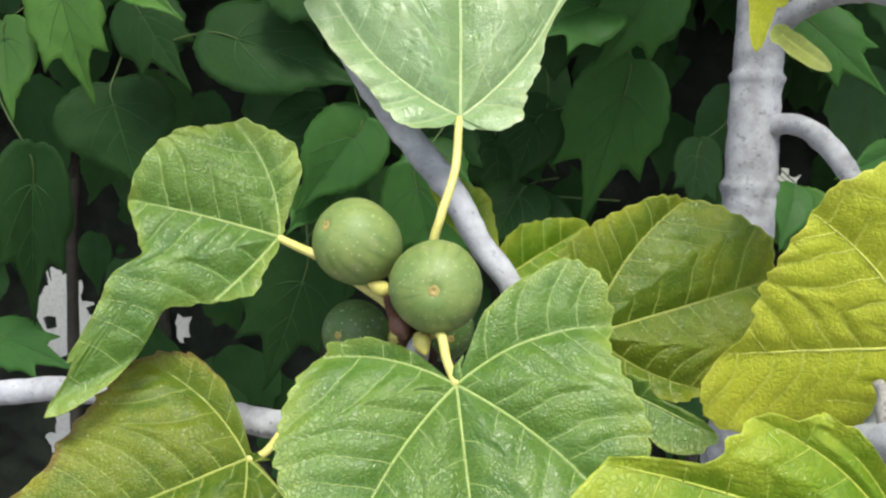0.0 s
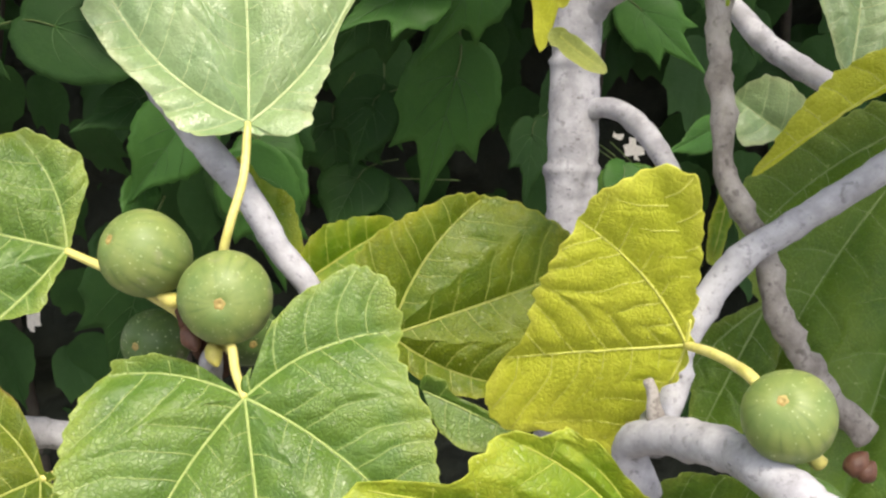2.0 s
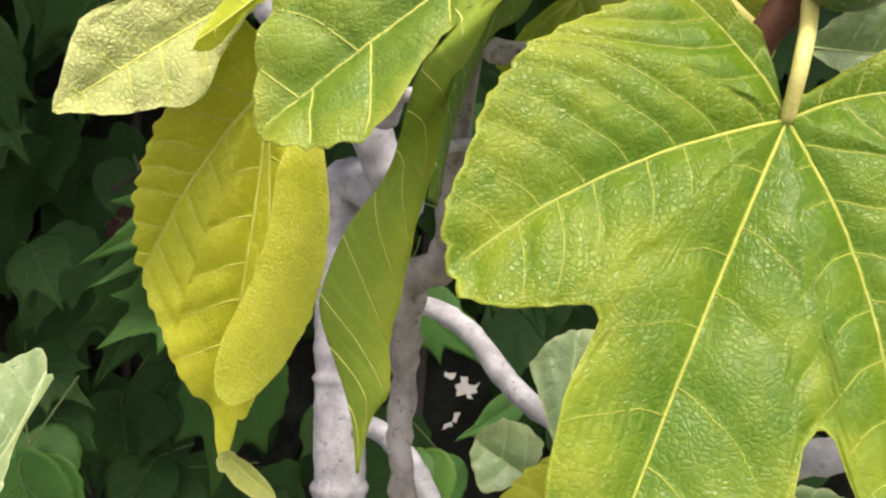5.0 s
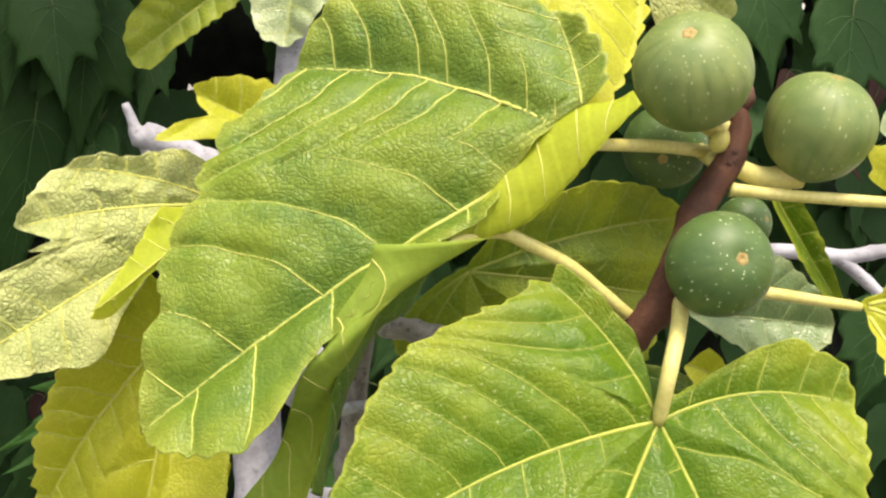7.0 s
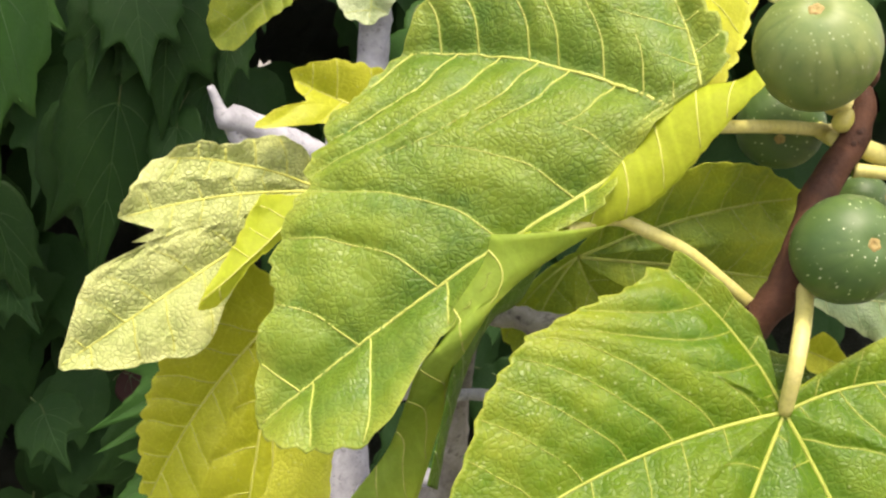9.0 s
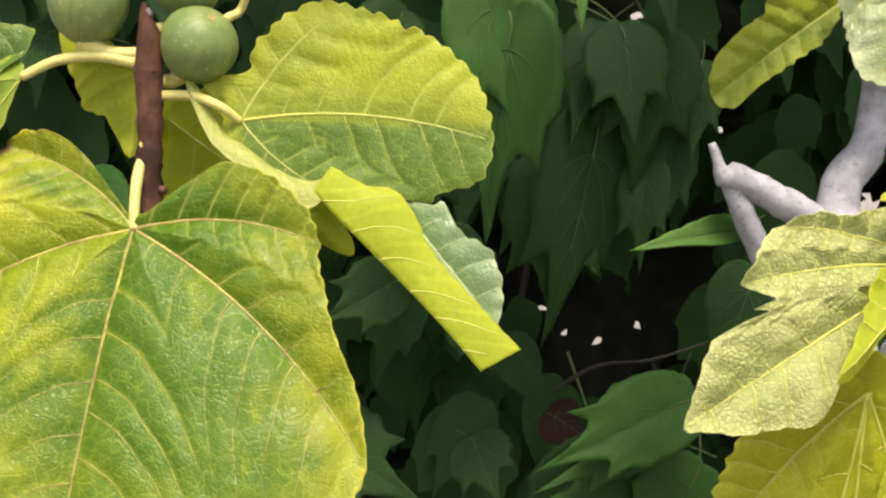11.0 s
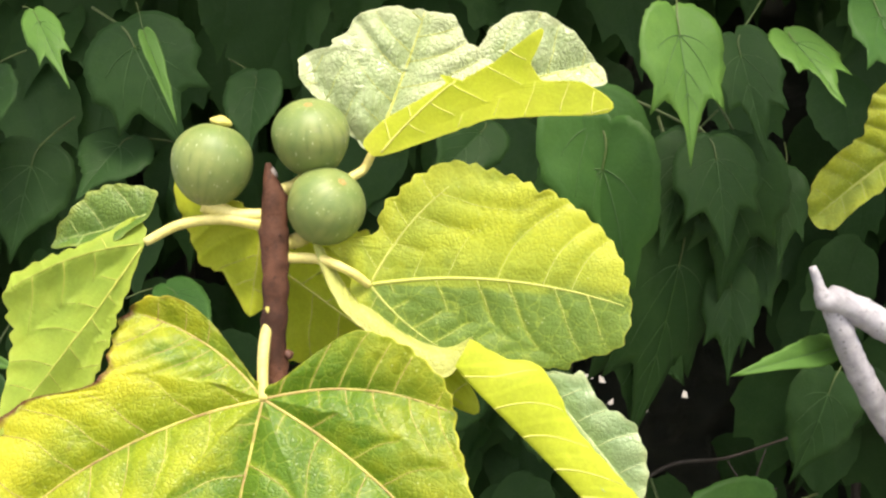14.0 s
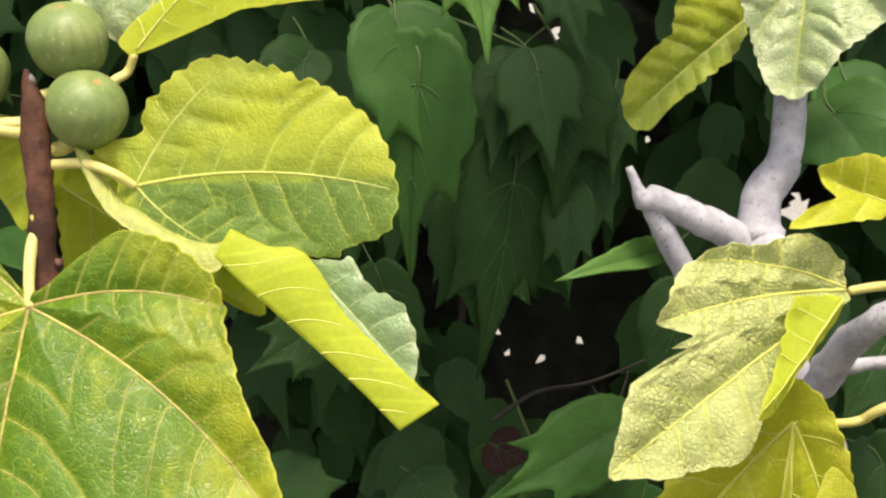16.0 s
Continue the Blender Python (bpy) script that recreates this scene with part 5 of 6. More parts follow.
leaf_e = fig_leaf(pose(0.0823, 0.5670, 1.2799, 65.5, -12.6, 16.7), [(-103, 1.3), (-81, 2.7), (-65, 4.7), (-56, 6.2), (-45, 7.4), (-28, 8.2), (-15, 9.7), (-2, 11.7), (10, 12.3), (21, 11.2), (30, 10.6), (39, 9.7), (47, 8.9), (57, 7.5), (70, 6.4), (84, 5.6), (99, 4.9), (101, 2.6), (102, 3.7)], [(-1, 11.4), (36, 9.6), (-43, 7.2)], 'olive', label="dark olive fig leaf behind the figs")
leaf_f = fig_leaf(pose(0.0992, 0.5428, 1.2562, 64.1, 18.4, -23.1), [(-44, 2.2), (-29, 4.0), (-14, 5.2), (2, 5.7), (8, 4.0), (17, 1.7), (173, 0.1)], [(-0, 5.5)], 'green')
leaf_g = fig_leaf(pose(0.0278, 0.6140, 1.2921, 56.5, -22.0, 33.6), [(-168, 3.3), (-109, 2.2), (-53, 3.1), (-14, 4.5), (8, 4.0), (44, 2.5), (99, 2.5), (130, 2.9), (156, 3.4)], [(-2, 7.6)], 'lime', hub=(3.8, -0.3), label="small yellow-green fig leaf")
leaf_h = fig_leaf(pose(-0.0112, 0.6358, 1.3182, 63.5, -20.7, 17.8), [(-104, 2.3), (-86, 3.9), (-70, 3.3), (-1, 1.9), (73, 2.0), (83, 3.5), (101, 3.9), (123, 2.4), (177, 1.3)], [(95, 4.0)], 'lime', hub=(2.4, 0.5))
leaf_i = fig_leaf(pose(0.2167, 0.4561, 1.3191, -96.0, 22.5, 162.3), [(-167, 5.1), (-149, 6.8), (-140, 8.1), (-132, 8.2), (-126, 7.8), (-119, 7.2), (-105, 6.3), (-98, 5.2), (-77, 4.1), (-43, 3.5), (-4, 3.9), (8, 5.7), (15, 7.2), (23, 7.9), (32, 8.1), (45, 7.1), (59, 6.7), (65, 7.6), (72, 8.1), (80, 6.9), (97, 4.9), (123, 4.6), (134, 4.4), (162, 4.1)], [(-13, 8.6), (-98, 8.5), (-70, 8.5), (40, 6.0)], 'yellow', hub=(3.1, -2.6), label="yellow fig leaf folded along its midrib", wave=0.25, fold=0.35, pucker=0.7, petiole=[(0.217, 0.456, 1.319), (0.221, 0.437, 1.324), (0.225, 0.417, 1.327), (0.225, 0.387, 1.331), (0.249, 0.375, 1.301)])
leaf_j = fig_leaf(pose(0.1693, 0.3413, 1.2806, -73.5, -1.1, -179.3), [(-106, 0.8), (-96, 1.6), (-89, 2.6), (-73, 3.8), (-68, 5.1), (-58, 6.4), (-52, 6.4), (-47, 7.2), (-43, 7.8), (-39, 7.7), (-34, 8.1), (-25, 8.2), (-23, 8.9), (-22, 9.9), (-19, 11.0), (-18, 11.7), (-15, 11.8), (-12, 12.5), (-8, 12.6), (-6, 13.3), (-1, 13.8), (5, 13.5), (13, 11.3), (22, 7.7), (32, 4.7), (51, 2.0), (91, 0.6)], [(-0, 13.5), (-17, 11.1), (-44, 6.8), (-61, 4.5), (18, 8.6)], 'lime', label="yellow-green fig leaf spread flat", petiole=[(0.169, 0.341, 1.281), (0.19, 0.346, 1.282), (0.207, 0.352, 1.287), (0.222, 0.363, 1.29), (0.253, 0.368, 1.28)], stalk=0.0028)
# the fig tree: leaves by the trunk
leaf_k = fig_leaf(pose(0.1966, 0.5844, 1.6352, -87.7, 80.0, 167.0), [(-175, 10.3), (-171, 10.2), (-163, 8.3), (-150, 6.9), (-140, 6.6), (-121, 5.7), (-98, 5.3), (-72, 5.3), (-48, 5.8), (-30, 6.4), (-14, 8.0), (-6, 9.2), (1, 10.0), (3, 12.4), (7, 12.9), (9, 11.0), (9, 9.5), (16, 8.8), (27, 7.5), (41, 6.5), (57, 5.5), (83, 4.8), (104, 4.9), (132, 5.6), (152, 7.3), (165, 8.8), (172, 9.5), (178, 9.8)], [(-1, 17.2), (-26, 11.6), (9, 14.9), (22, 10.2)], 'gold', hub=(7.4, -0.7), label="yellow fig leaf hanging limp by the trunk", petiole=[(0.197, 0.584, 1.635), (0.231, 0.598, 1.63), (0.247, 0.59, 1.64), (0.301, 0.58, 1.656)])
tail_k = fig_leaf(pose(0.1710, 0.5599, 1.4492, 62.3, 31.0, -34.7), [(-63, 0.7), (-30, 1.5), (-13, 2.6), (1, 3.4), (9, 2.4), (25, 1.2), (133, 0.5)], [(0, 3.2)], 'cream', name='curled_tip', holder=leaf_k)
flap_k = fig_leaf(pose(0.2089, 0.5803, 1.6040, -43.4, 66.5, -134.5), [(-173, 7.5), (-164, 5.1), (-153, 2.3), (-54, 1.5), (-27, 4.1), (-19, 5.7), (-13, 6.6), (-6, 6.9), (3, 6.2), (17, 4.5), (48, 2.7), (119, 2.3), (159, 4.2), (176, 6.7)], [], 'yellow', hub=(6.3, 0.7), name='folded_lobe', holder=leaf_k, wave=0.15, teeth=0.3)
leaf_l = fig_leaf(pose(0.3842, 0.4135, 1.6291, -38.7, 52.7, -142.6), [(-150, 0.8), (-144, 3.4), (-133, 5.5), (-124, 7.8), (-123, 6.8), (-115, 7.3), (-105, 7.3), (-97, 8.0), (-89, 8.9), (-81, 10.0), (-73, 10.7), (-66, 11.4), (-58, 12.0), (-49, 13.4), (-41, 14.0), (-35, 14.0), (-31, 13.1), (-27, 11.8), (-23, 10.7), (-19, 10.7), (-17, 11.7), (-17, 13.1), (-14, 14.4), (-12, 15.9), (-8, 17.6), (-5, 20.9), (-2, 23.9), (0, 25.5), (4, 23.6), (10, 21.4), (13, 20.2), (16, 18.8), (17, 16.0), (19, 13.5), (20, 12.0), (24, 11.5), (27, 11.6), (27, 12.7), (28, 14.4), (31, 15.2), (38, 13.8), (48, 11.6), (63, 9.5), (86, 8.3), (110, 8.0), (122, 8.0), (131, 8.0), (137, 7.2), (145, 6.5), (150, 4.9), (154, 3.1), (166, 1.5)], [(-0, 24.2), (-41, 13.3), (-120, 6.8), (35, 14.3), (121, 7.6)], 'lime', label="large lobed yellow-green fig leaf hanging down", petiole=[(0.384, 0.413, 1.629), (0.386, 0.409, 1.65), (0.396, 0.424, 1.667), (0.402, 0.437, 1.683)], sectors=[(-180, -0.12), (180, -0.12)], fold=0.8, stalk=0.0032)
leaf_m = fig_leaf(pose(0.3573, 0.4336, 1.7351, -58.0, 34.3, 176.2), [(-176, 13.3), (-169, 12.7), (-158, 12.0), (-147, 11.5), (-136, 10.6), (-128, 9.9), (-120, 8.5), (-115, 7.3), (-108, 6.5), (-94, 5.5), (-79, 5.5), (-68, 4.7), (-58, 4.9), (-43, 4.6), (-32, 5.3), (-19, 5.9), (-11, 6.4), (-1, 6.7), (3, 7.8), (9, 8.6), (14, 9.6), (19, 10.5), (26, 10.4), (35, 9.9), (44, 9.3), (51, 7.9), (57, 6.0), (77, 4.4), (108, 3.9), (134, 5.3), (144, 6.8), (158, 7.8), (167, 10.0), (169, 11.8), (169, 12.5), (176, 13.3)], [(-1, 19.9, -0.12), (-53, 12.7), (-114, 6.1)], 'fresh', hub=(10.3, -3.5), label="large fresh green fig leaf with puckered surface", pucker=1.5, petiole=[(0.357, 0.434, 1.735), (0.398, 0.454, 1.734), (0.432, 0.465, 1.731)], stalk=0.0027)
rolled_m = curled_edge("rolled_edge", [(0.377, 0.434, 1.756), (0.370, 0.435, 1.752), (0.359, 0.439, 1.750), (0.345, 0.440, 1.741), (0.327, 0.438, 1.722), (0.315, 0.436, 1.709), (0.303, 0.436, 1.700), (0.290, 0.440, 1.696)], [(0.377, 0.425, 1.751), (0.372, 0.426, 1.746), (0.361, 0.429, 1.733), (0.349, 0.433, 1.717), (0.335, 0.436, 1.704), (0.321, 0.437, 1.699), (0.309, 0.437, 1.696), (0.293, 0.438, 1.693)], 'gold', leaf_m, 0.14, 6)
hanging_m = curled_edge("hanging_lobe", [(0.276, 0.432, 1.697), (0.273, 0.432, 1.686), (0.262, 0.431, 1.670), (0.258, 0.430, 1.660), (0.248, 0.430, 1.646), (0.241, 0.462, 1.608), (0.224, 0.468, 1.583), (0.214, 0.472, 1.558), (0.213, 0.473, 1.546), (0.219, 0.473, 1.524), (0.225, 0.473, 1.501), (0.227, 0.475, 1.474)], [(0.320, 0.433, 1.699), (0.304, 0.433, 1.690), (0.288, 0.432, 1.680), (0.276, 0.431, 1.669), (0.270, 0.454, 1.646), (0.264, 0.456, 1.626), (0.258, 0.459, 1.608), (0.251, 0.462, 1.582), (0.246, 0.465, 1.556), (0.241, 0.468, 1.534), (0.241, 0.469, 1.513), (0.233, 0.472, 1.499), (0.228, 0.475, 1.474)], 'yellowgreen', leaf_m, 0.10, 11, slant=0.14)
# this far half takes a deeper green to stand for its shade
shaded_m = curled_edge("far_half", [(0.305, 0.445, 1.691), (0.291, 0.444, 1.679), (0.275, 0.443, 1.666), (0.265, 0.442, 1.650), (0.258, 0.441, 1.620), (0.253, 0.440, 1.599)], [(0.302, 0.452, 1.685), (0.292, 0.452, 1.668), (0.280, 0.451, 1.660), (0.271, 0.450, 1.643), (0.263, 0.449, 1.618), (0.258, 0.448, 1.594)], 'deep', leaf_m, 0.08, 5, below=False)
fold_stalk_path = smooth_path([(0.305, 0.433, 1.697), (0.326, 0.443, 1.7), (0.342, 0.447, 1.694), (0.359, 0.448, 1.685), (0.374, 0.449, 1.673), (0.386, 0.45, 1.663)], 8)
fa, fb = tube_rows(fold_stalk_path, np.linspace(0.0024, 0.0031, len(fold_stalk_path)), 12, 0.04)
mesh_object("leaf_stalk", fa, fb, [STALK], leaf_m).matrix_parent_inverse = leaf_m.matrix_basis.inverted()
leaf_o = fig_leaf(pose(0.2231, 0.5820, 1.6993, -74.9, 29.3, -161.5), [(-167, 4.5), (-151, 4.3), (-137, 3.7), (-115, 3.2), (-95, 3.8), (-79, 4.1), (-61, 4.7), (-47, 5.0), (-30, 5.6), (-27, 5.0), (-19, 3.8), (-16, 6.0), (-15, 4.7), (-14, 3.7), (-11, 7.3), (-4, 8.4), (4, 9.8), (8, 11.0), (13, 10.0), (21, 9.0), (30, 7.7), (39, 7.2), (45, 6.2), (46, 4.8), (68, 2.6), (138, 2.5), (155, 4.3), (178, 4.6)], [(-25, 9.8), (0, 14.7), (-44, 7.9)], 'mottled', hub=(4.2, -1.5), label="mottled pale fig leaf with curled lobes", teeth=0.45, pucker=2.2, fold=0.35, petiole=[(0.223, 0.582, 1.699), (0.24, 0.591, 1.699), (0.257, 0.59, 1.699), (0.302, 0.588, 1.698)])
flap_o = fig_leaf(pose(0.2171, 0.5726, 1.6976, 107.1, 29.9, -138.2), [(-172, 4.1), (-143, 0.8), (-20, 0.9), (-17, 3.1), (-2, 4.5), (8, 2.6), (74, 0.9), (144, 2.9), (178, 4.2)], [(-0, 8.5)], 'yellow', below=True, hub=(4.2, 0), name='curled_edge', holder=leaf_o, wave=0.1)
leaf_p = fig_leaf(pose(0.2531, 0.5820, 1.7357, -75.0, -21.3, 179.8), [(-172, 2.5), (-151, 3.1), (-135, 3.1), (-101, 2.1), (-52, 2.1), (-10, 2.9), (4, 2.4), (26, 1.7), (26, 3.0), (39, 5.0), (54, 2.3), (133, 1.1)], [(-1, 4.5)], 'gold', hub=(2.2, 0.1), label="small bright yellow fig leaf")
leaf_q = fig_leaf(pose(0.3288, 0.5004, 1.6763, 98.7, 7.1, 1.6), [(-147, 2.5), (-134, 4.6), (-119, 5.0), (-102, 5.6), (-71, 5.1), (-35, 6.9), (-20, 9.4), (-9, 9.4), (6, 9.8), (16, 10.4), (22, 10.7), (28, 9.7), (36, 8.7), (44, 7.3), (49, 6.4), (61, 3.9), (77, 1.8), (124, 0.4), (168, 0.6)], [(-1, 10.1), (21, 10.1), (-42, 3.8), (-123, 4.8), (-104, 5.2)], 'yellowgreen', label="pale fig leaf with white veins in shade")
# the fig tree: leaves on the brown shoot
leaf_r = fig_leaf(pose(0.4873, 0.4416, 1.6672, 60.4, 53.8, -43.5), [(-166, 5.1), (-151, 5.7), (-127, 4.4), (-94, 4.3), (-64, 5.6), (-46, 6.7), (-19, 7.7), (23, 7.0), (90, 7.4), (118, 7.1), (144, 5.3), (161, 5.3), (175, 5.4)], [(-3, 9.8), (55, 10.6), (29, 11.3)], 'gold', hub=(4.8, 2.9), label="bright yellow fig leaf", petiole=[(0.487, 0.442, 1.667), (0.463, 0.438, 1.671), (0.44, 0.434, 1.675), (0.407, 0.439, 1.678)])
leaf_s = fig_leaf(pose(0.3812, 0.4789, 1.7446, -48.3, -40.4, 142.7), [(-163, 6.2), (-137, 6.3), (-116, 6.5), (-92, 6.5), (-12, 6.0), (22, 7.9), (45, 7.1), (59, 5.7), (157, 5.5), (170, 7.2)], [(-1, 12.5), (-59, 8.0)], 'gold', hub=(7.1, -1.4), label="backlit bright yellow fig leaf")
leaf_t = fig_leaf(pose(0.4275, 0.5292, 1.8171, 104.1, 26.6, -0.7), [(-136, 2.0), (-94, 2.6), (-57, 2.1), (-20, 3.0), (-3, 3.2), (22, 2.3), (64, 2.3), (123, 2.1), (174, 2.8)], [(-5, 3.9)], 'mottled', hub=(1.3, 0.1))
leaf_u = fig_leaf(pose(0.4976, 0.4297, 1.7121, 82.4, 18.4, -32.9), [(-170, 2.4), (-142, 1.6), (-69, 1.5), (-38, 2.8), (-23, 5.9), (27, 4.3), (64, 2.0), (146, 2.3), (153, 3.3), (164, 4.3), (178, 3.4), (179, 4.1)], [(1, 5.1)], 'gold', hub=(1.7, 0.5), label="bright yellow fig leaf", petiole=[(0.498, 0.43, 1.712), (0.481, 0.432, 1.713), (0.446, 0.44, 1.715), (0.426, 0.446, 1.717)])
leaf_v = fig_leaf(pose(0.5355, 0.4675, 1.7228, 78.9, -48.6, -5.7), [(-166, 2.8), (-114, 3.0), (-68, 3.8), (-12, 3.9), (25, 2.8), (71, 2.8), (80, 2.5), (103, 3.5), (123, 3.4), (139, 4.0), (160, 2.7)], [(4, 5.5), (66, 3.7)], 'pale', hub=(2.6, 0.6))
leaf_w = fig_leaf(pose(0.4397, 0.5036, 1.6545, 83.5, 5.9, -5.4), [(-175, 3.9), (-143, 2.3), (-92, 2.2), (-47, 2.9), (-16, 3.6), (-2, 3.7), (36, 2.6), (87, 2.9), (146, 2.6)], [(-0, 6.6)], 'pale', hub=(3.4, 0.3))
leaf_x = fig_leaf(pose(0.4898, 0.5284, 1.7122, 94.3, 57.1, -10.4), [(-177, 3.8), (-170, 2.0), (-37, 0.9), (-7, 3.5), (4, 3.7), (100, 0.9), (162, 3.1)], [(-0, 6.7)], 'lime', hub=(3.5, 0), wave=0.1)
leaf_y = fig_leaf(pose(0.4405, 0.5099, 1.6279, 81.5, 24.5, -16.4), [(-161, 1.3), (-115, 1.1), (-39, 1.3), (-3, 1.6), (70, 0.8), (122, 1.2)], [(2, 2.4)], 'gold', hub=(1.1, 0.2))
leaf_z = fig_leaf(pose(0.4269, 0.5423, 1.6197, 18.6, 70.7, -78.9), [(-155, 3.7), (-119, 3.1), (-65, 3.1), (-27, 3.8), (31, 3.6), (83, 3.8), (108, 3.3), (171, 2.6)], [(3, 5.5)], 'green', hub=(3.1, 1.6))
# the fig tree: leaves on the high shoot
leaf_ha = fig_leaf(pose(-0.1763, 0.5990, 1.7055, -13.3, 66.9, -103.0), [(-146, 1.2), (-140, 3.0), (-139, 4.5), (-135, 6.0), (-131, 7.0), (-125, 7.9), (-119, 8.5), (-111, 8.6), (-101, 8.2), (-93, 7.9), (-88, 8.3), (-85, 9.4), (-84, 10.9), (-82, 12.1), (-77, 13.3), (-71, 13.9), (-65, 14.5), (-62, 15.1), (-55, 15.6), (-42, 16.1), (-27, 16.0), (-4, 16.4), (16, 17.4), (33, 18.6), (45, 18.8), (53, 17.4), (58, 15.8), (63, 14.2), (68, 12.5), (73, 11.4), (79, 10.7), (86, 10.0), (95, 9.7), (103, 9.2), (114, 8.0), (122, 7.1), (131, 6.1), (135, 5.1), (137, 3.7), (142, 1.4), (178, 0.5)], [(-1, 15.3), (-55, 15.0), (53, 16.9), (93, 9.5), (-117, 8.0)], 'autumn', label="large green and yellow fig leaf with browned edge", sectors=[(-180, 0), (-140, -0.06), (-100, 0.08), (-85, 0.2), (-60, 0.1), (-45, 0.04), (-30, -0.14), (0, -0.26), (30, -0.32), (55, -0.12), (90, -0.2), (130, -0.24), (180, -0.1)], brown=1.0, petiole=[(-0.176, 0.599, 1.705), (-0.178, 0.606, 1.719), (-0.178, 0.614, 1.736), (-0.174, 0.621, 1.747)], stalk=0.003)
leaf_hb = fig_leaf(pose(-0.1246, 0.6201, 1.7623, 79.8, 6.9, -4.7), [(-180, 7.6), (-165, 6.9), (-144, 5.6), (-127, 5.1), (-109, 4.8), (-98, 3.9), (-85, 3.8), (-54, 4.6), (-39, 5.8), (-30, 6.0), (-21, 7.0), (-15, 7.5), (-4, 7.5), (7, 7.2), (22, 6.9), (33, 6.6), (50, 6.1), (63, 5.8), (71, 5.4), (76, 5.7), (90, 5.8), (105, 6.3), (116, 6.8), (134, 6.8), (144, 6.6), (150, 6.9), (165, 6.4), (173, 9.1)], [(4, 13.0, 0.24), (60, 6.5), (-32, 5.2)], 'yellowgreen', hub=(6.0, 0.9), label="rounded yellow-green fig leaf with toothed margin", fold=-0.3, sectors=[(-180, -0.05), (-100, -0.1), (-60, -0.45), (4, -0.45), (9, 0.2), (180, 0.2)], wave=0.3, pucker=0.7, petiole=[(-0.125, 0.62, 1.762), (-0.135, 0.615, 1.77), (-0.151, 0.62, 1.775), (-0.171, 0.624, 1.775)])
lobe_hb = fig_leaf(pose(-0.0431, 0.6076, 1.7228, 56.2, 41.3, -21.4), [(-168, 3.4), (-122, 1.4), (-33, 3.0), (-12, 4.4), (8, 3.4), (29, 2.7), (63, 2.0), (127, 1.7), (146, 3.6), (149, 3.0), (180, 4.6)], [(-4, 8.5)], 'pale', hub=(4.6, 0), name='side_lobe', holder=leaf_hb)
lip_hb = curled_edge("rolled_edge", [(-0.153, 0.626, 1.785), (-0.145, 0.623, 1.773), (-0.133, 0.619, 1.756), (-0.121, 0.617, 1.749), (-0.105, 0.615, 1.738), (-0.092, 0.613, 1.733), (-0.081, 0.612, 1.733), (-0.071, 0.612, 1.738)], [(-0.154, 0.619, 1.783), (-0.147, 0.615, 1.766), (-0.136, 0.611, 1.749), (-0.115, 0.608, 1.734), (-0.100, 0.605, 1.727), (-0.090, 0.603, 1.720), (-0.081, 0.603, 1.721), (-0.070, 0.605, 1.737)], 'cream', leaf_hb, 0.15, 5, below=False)
tip_hb = curled_edge("folded_lobe", [(-0.079, 0.583, 1.729), (-0.066, 0.581, 1.715), (-0.053, 0.579, 1.703), (-0.029, 0.576, 1.680), (-0.009, 0.573, 1.660), (0.006, 0.571, 1.643)], [(-0.072, 0.590, 1.741), (-0.055, 0.590, 1.732), (-0.039, 0.590, 1.729), (-0.028, 0.588, 1.715), (-0.021, 0.585, 1.701), (0.000, 0.582, 1.678), (0.025, 0.578, 1.653)], 'gold', leaf_hb, 0.09, 6, slant=0.16)
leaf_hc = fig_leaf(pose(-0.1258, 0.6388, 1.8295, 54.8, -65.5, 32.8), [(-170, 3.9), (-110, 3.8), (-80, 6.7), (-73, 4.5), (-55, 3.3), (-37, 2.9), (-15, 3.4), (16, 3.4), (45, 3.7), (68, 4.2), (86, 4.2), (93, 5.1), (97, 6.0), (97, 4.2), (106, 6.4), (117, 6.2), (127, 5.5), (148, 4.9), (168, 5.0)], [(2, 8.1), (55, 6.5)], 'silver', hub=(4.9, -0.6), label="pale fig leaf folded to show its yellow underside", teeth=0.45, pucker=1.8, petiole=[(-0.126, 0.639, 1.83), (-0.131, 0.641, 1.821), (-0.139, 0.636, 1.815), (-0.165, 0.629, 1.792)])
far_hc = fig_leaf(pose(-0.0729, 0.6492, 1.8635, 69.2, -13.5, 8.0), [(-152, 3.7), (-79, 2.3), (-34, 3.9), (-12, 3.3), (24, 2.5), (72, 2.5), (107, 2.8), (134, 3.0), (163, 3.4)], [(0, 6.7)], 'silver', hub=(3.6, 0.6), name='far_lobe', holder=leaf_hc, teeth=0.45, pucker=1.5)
flap_hc = fig_leaf(pose(-0.1231, 0.6225, 1.8262, -94.4, -13.3, -4.0), [(-179, 5.0), (-141, 1.8), (-136, 2.6), (-121, 1.3), (-54, 2.1), (-36, 5.1), (-29, 4.0), (-23, 3.1), (-3, 3.3), (2, 5.2), (14, 6.8), (20, 6.7), (24, 4.0), (80, 1.1), (154, 3.4), (163, 6.2), (173, 6.5)], [(-0, 12.1), (-25, 10.7)], 'gold', below=True, hub=(5.9, -1.9), name='folded_half', holder=leaf_hc, pucker=0.06, teeth=0.3, wave=0.1)
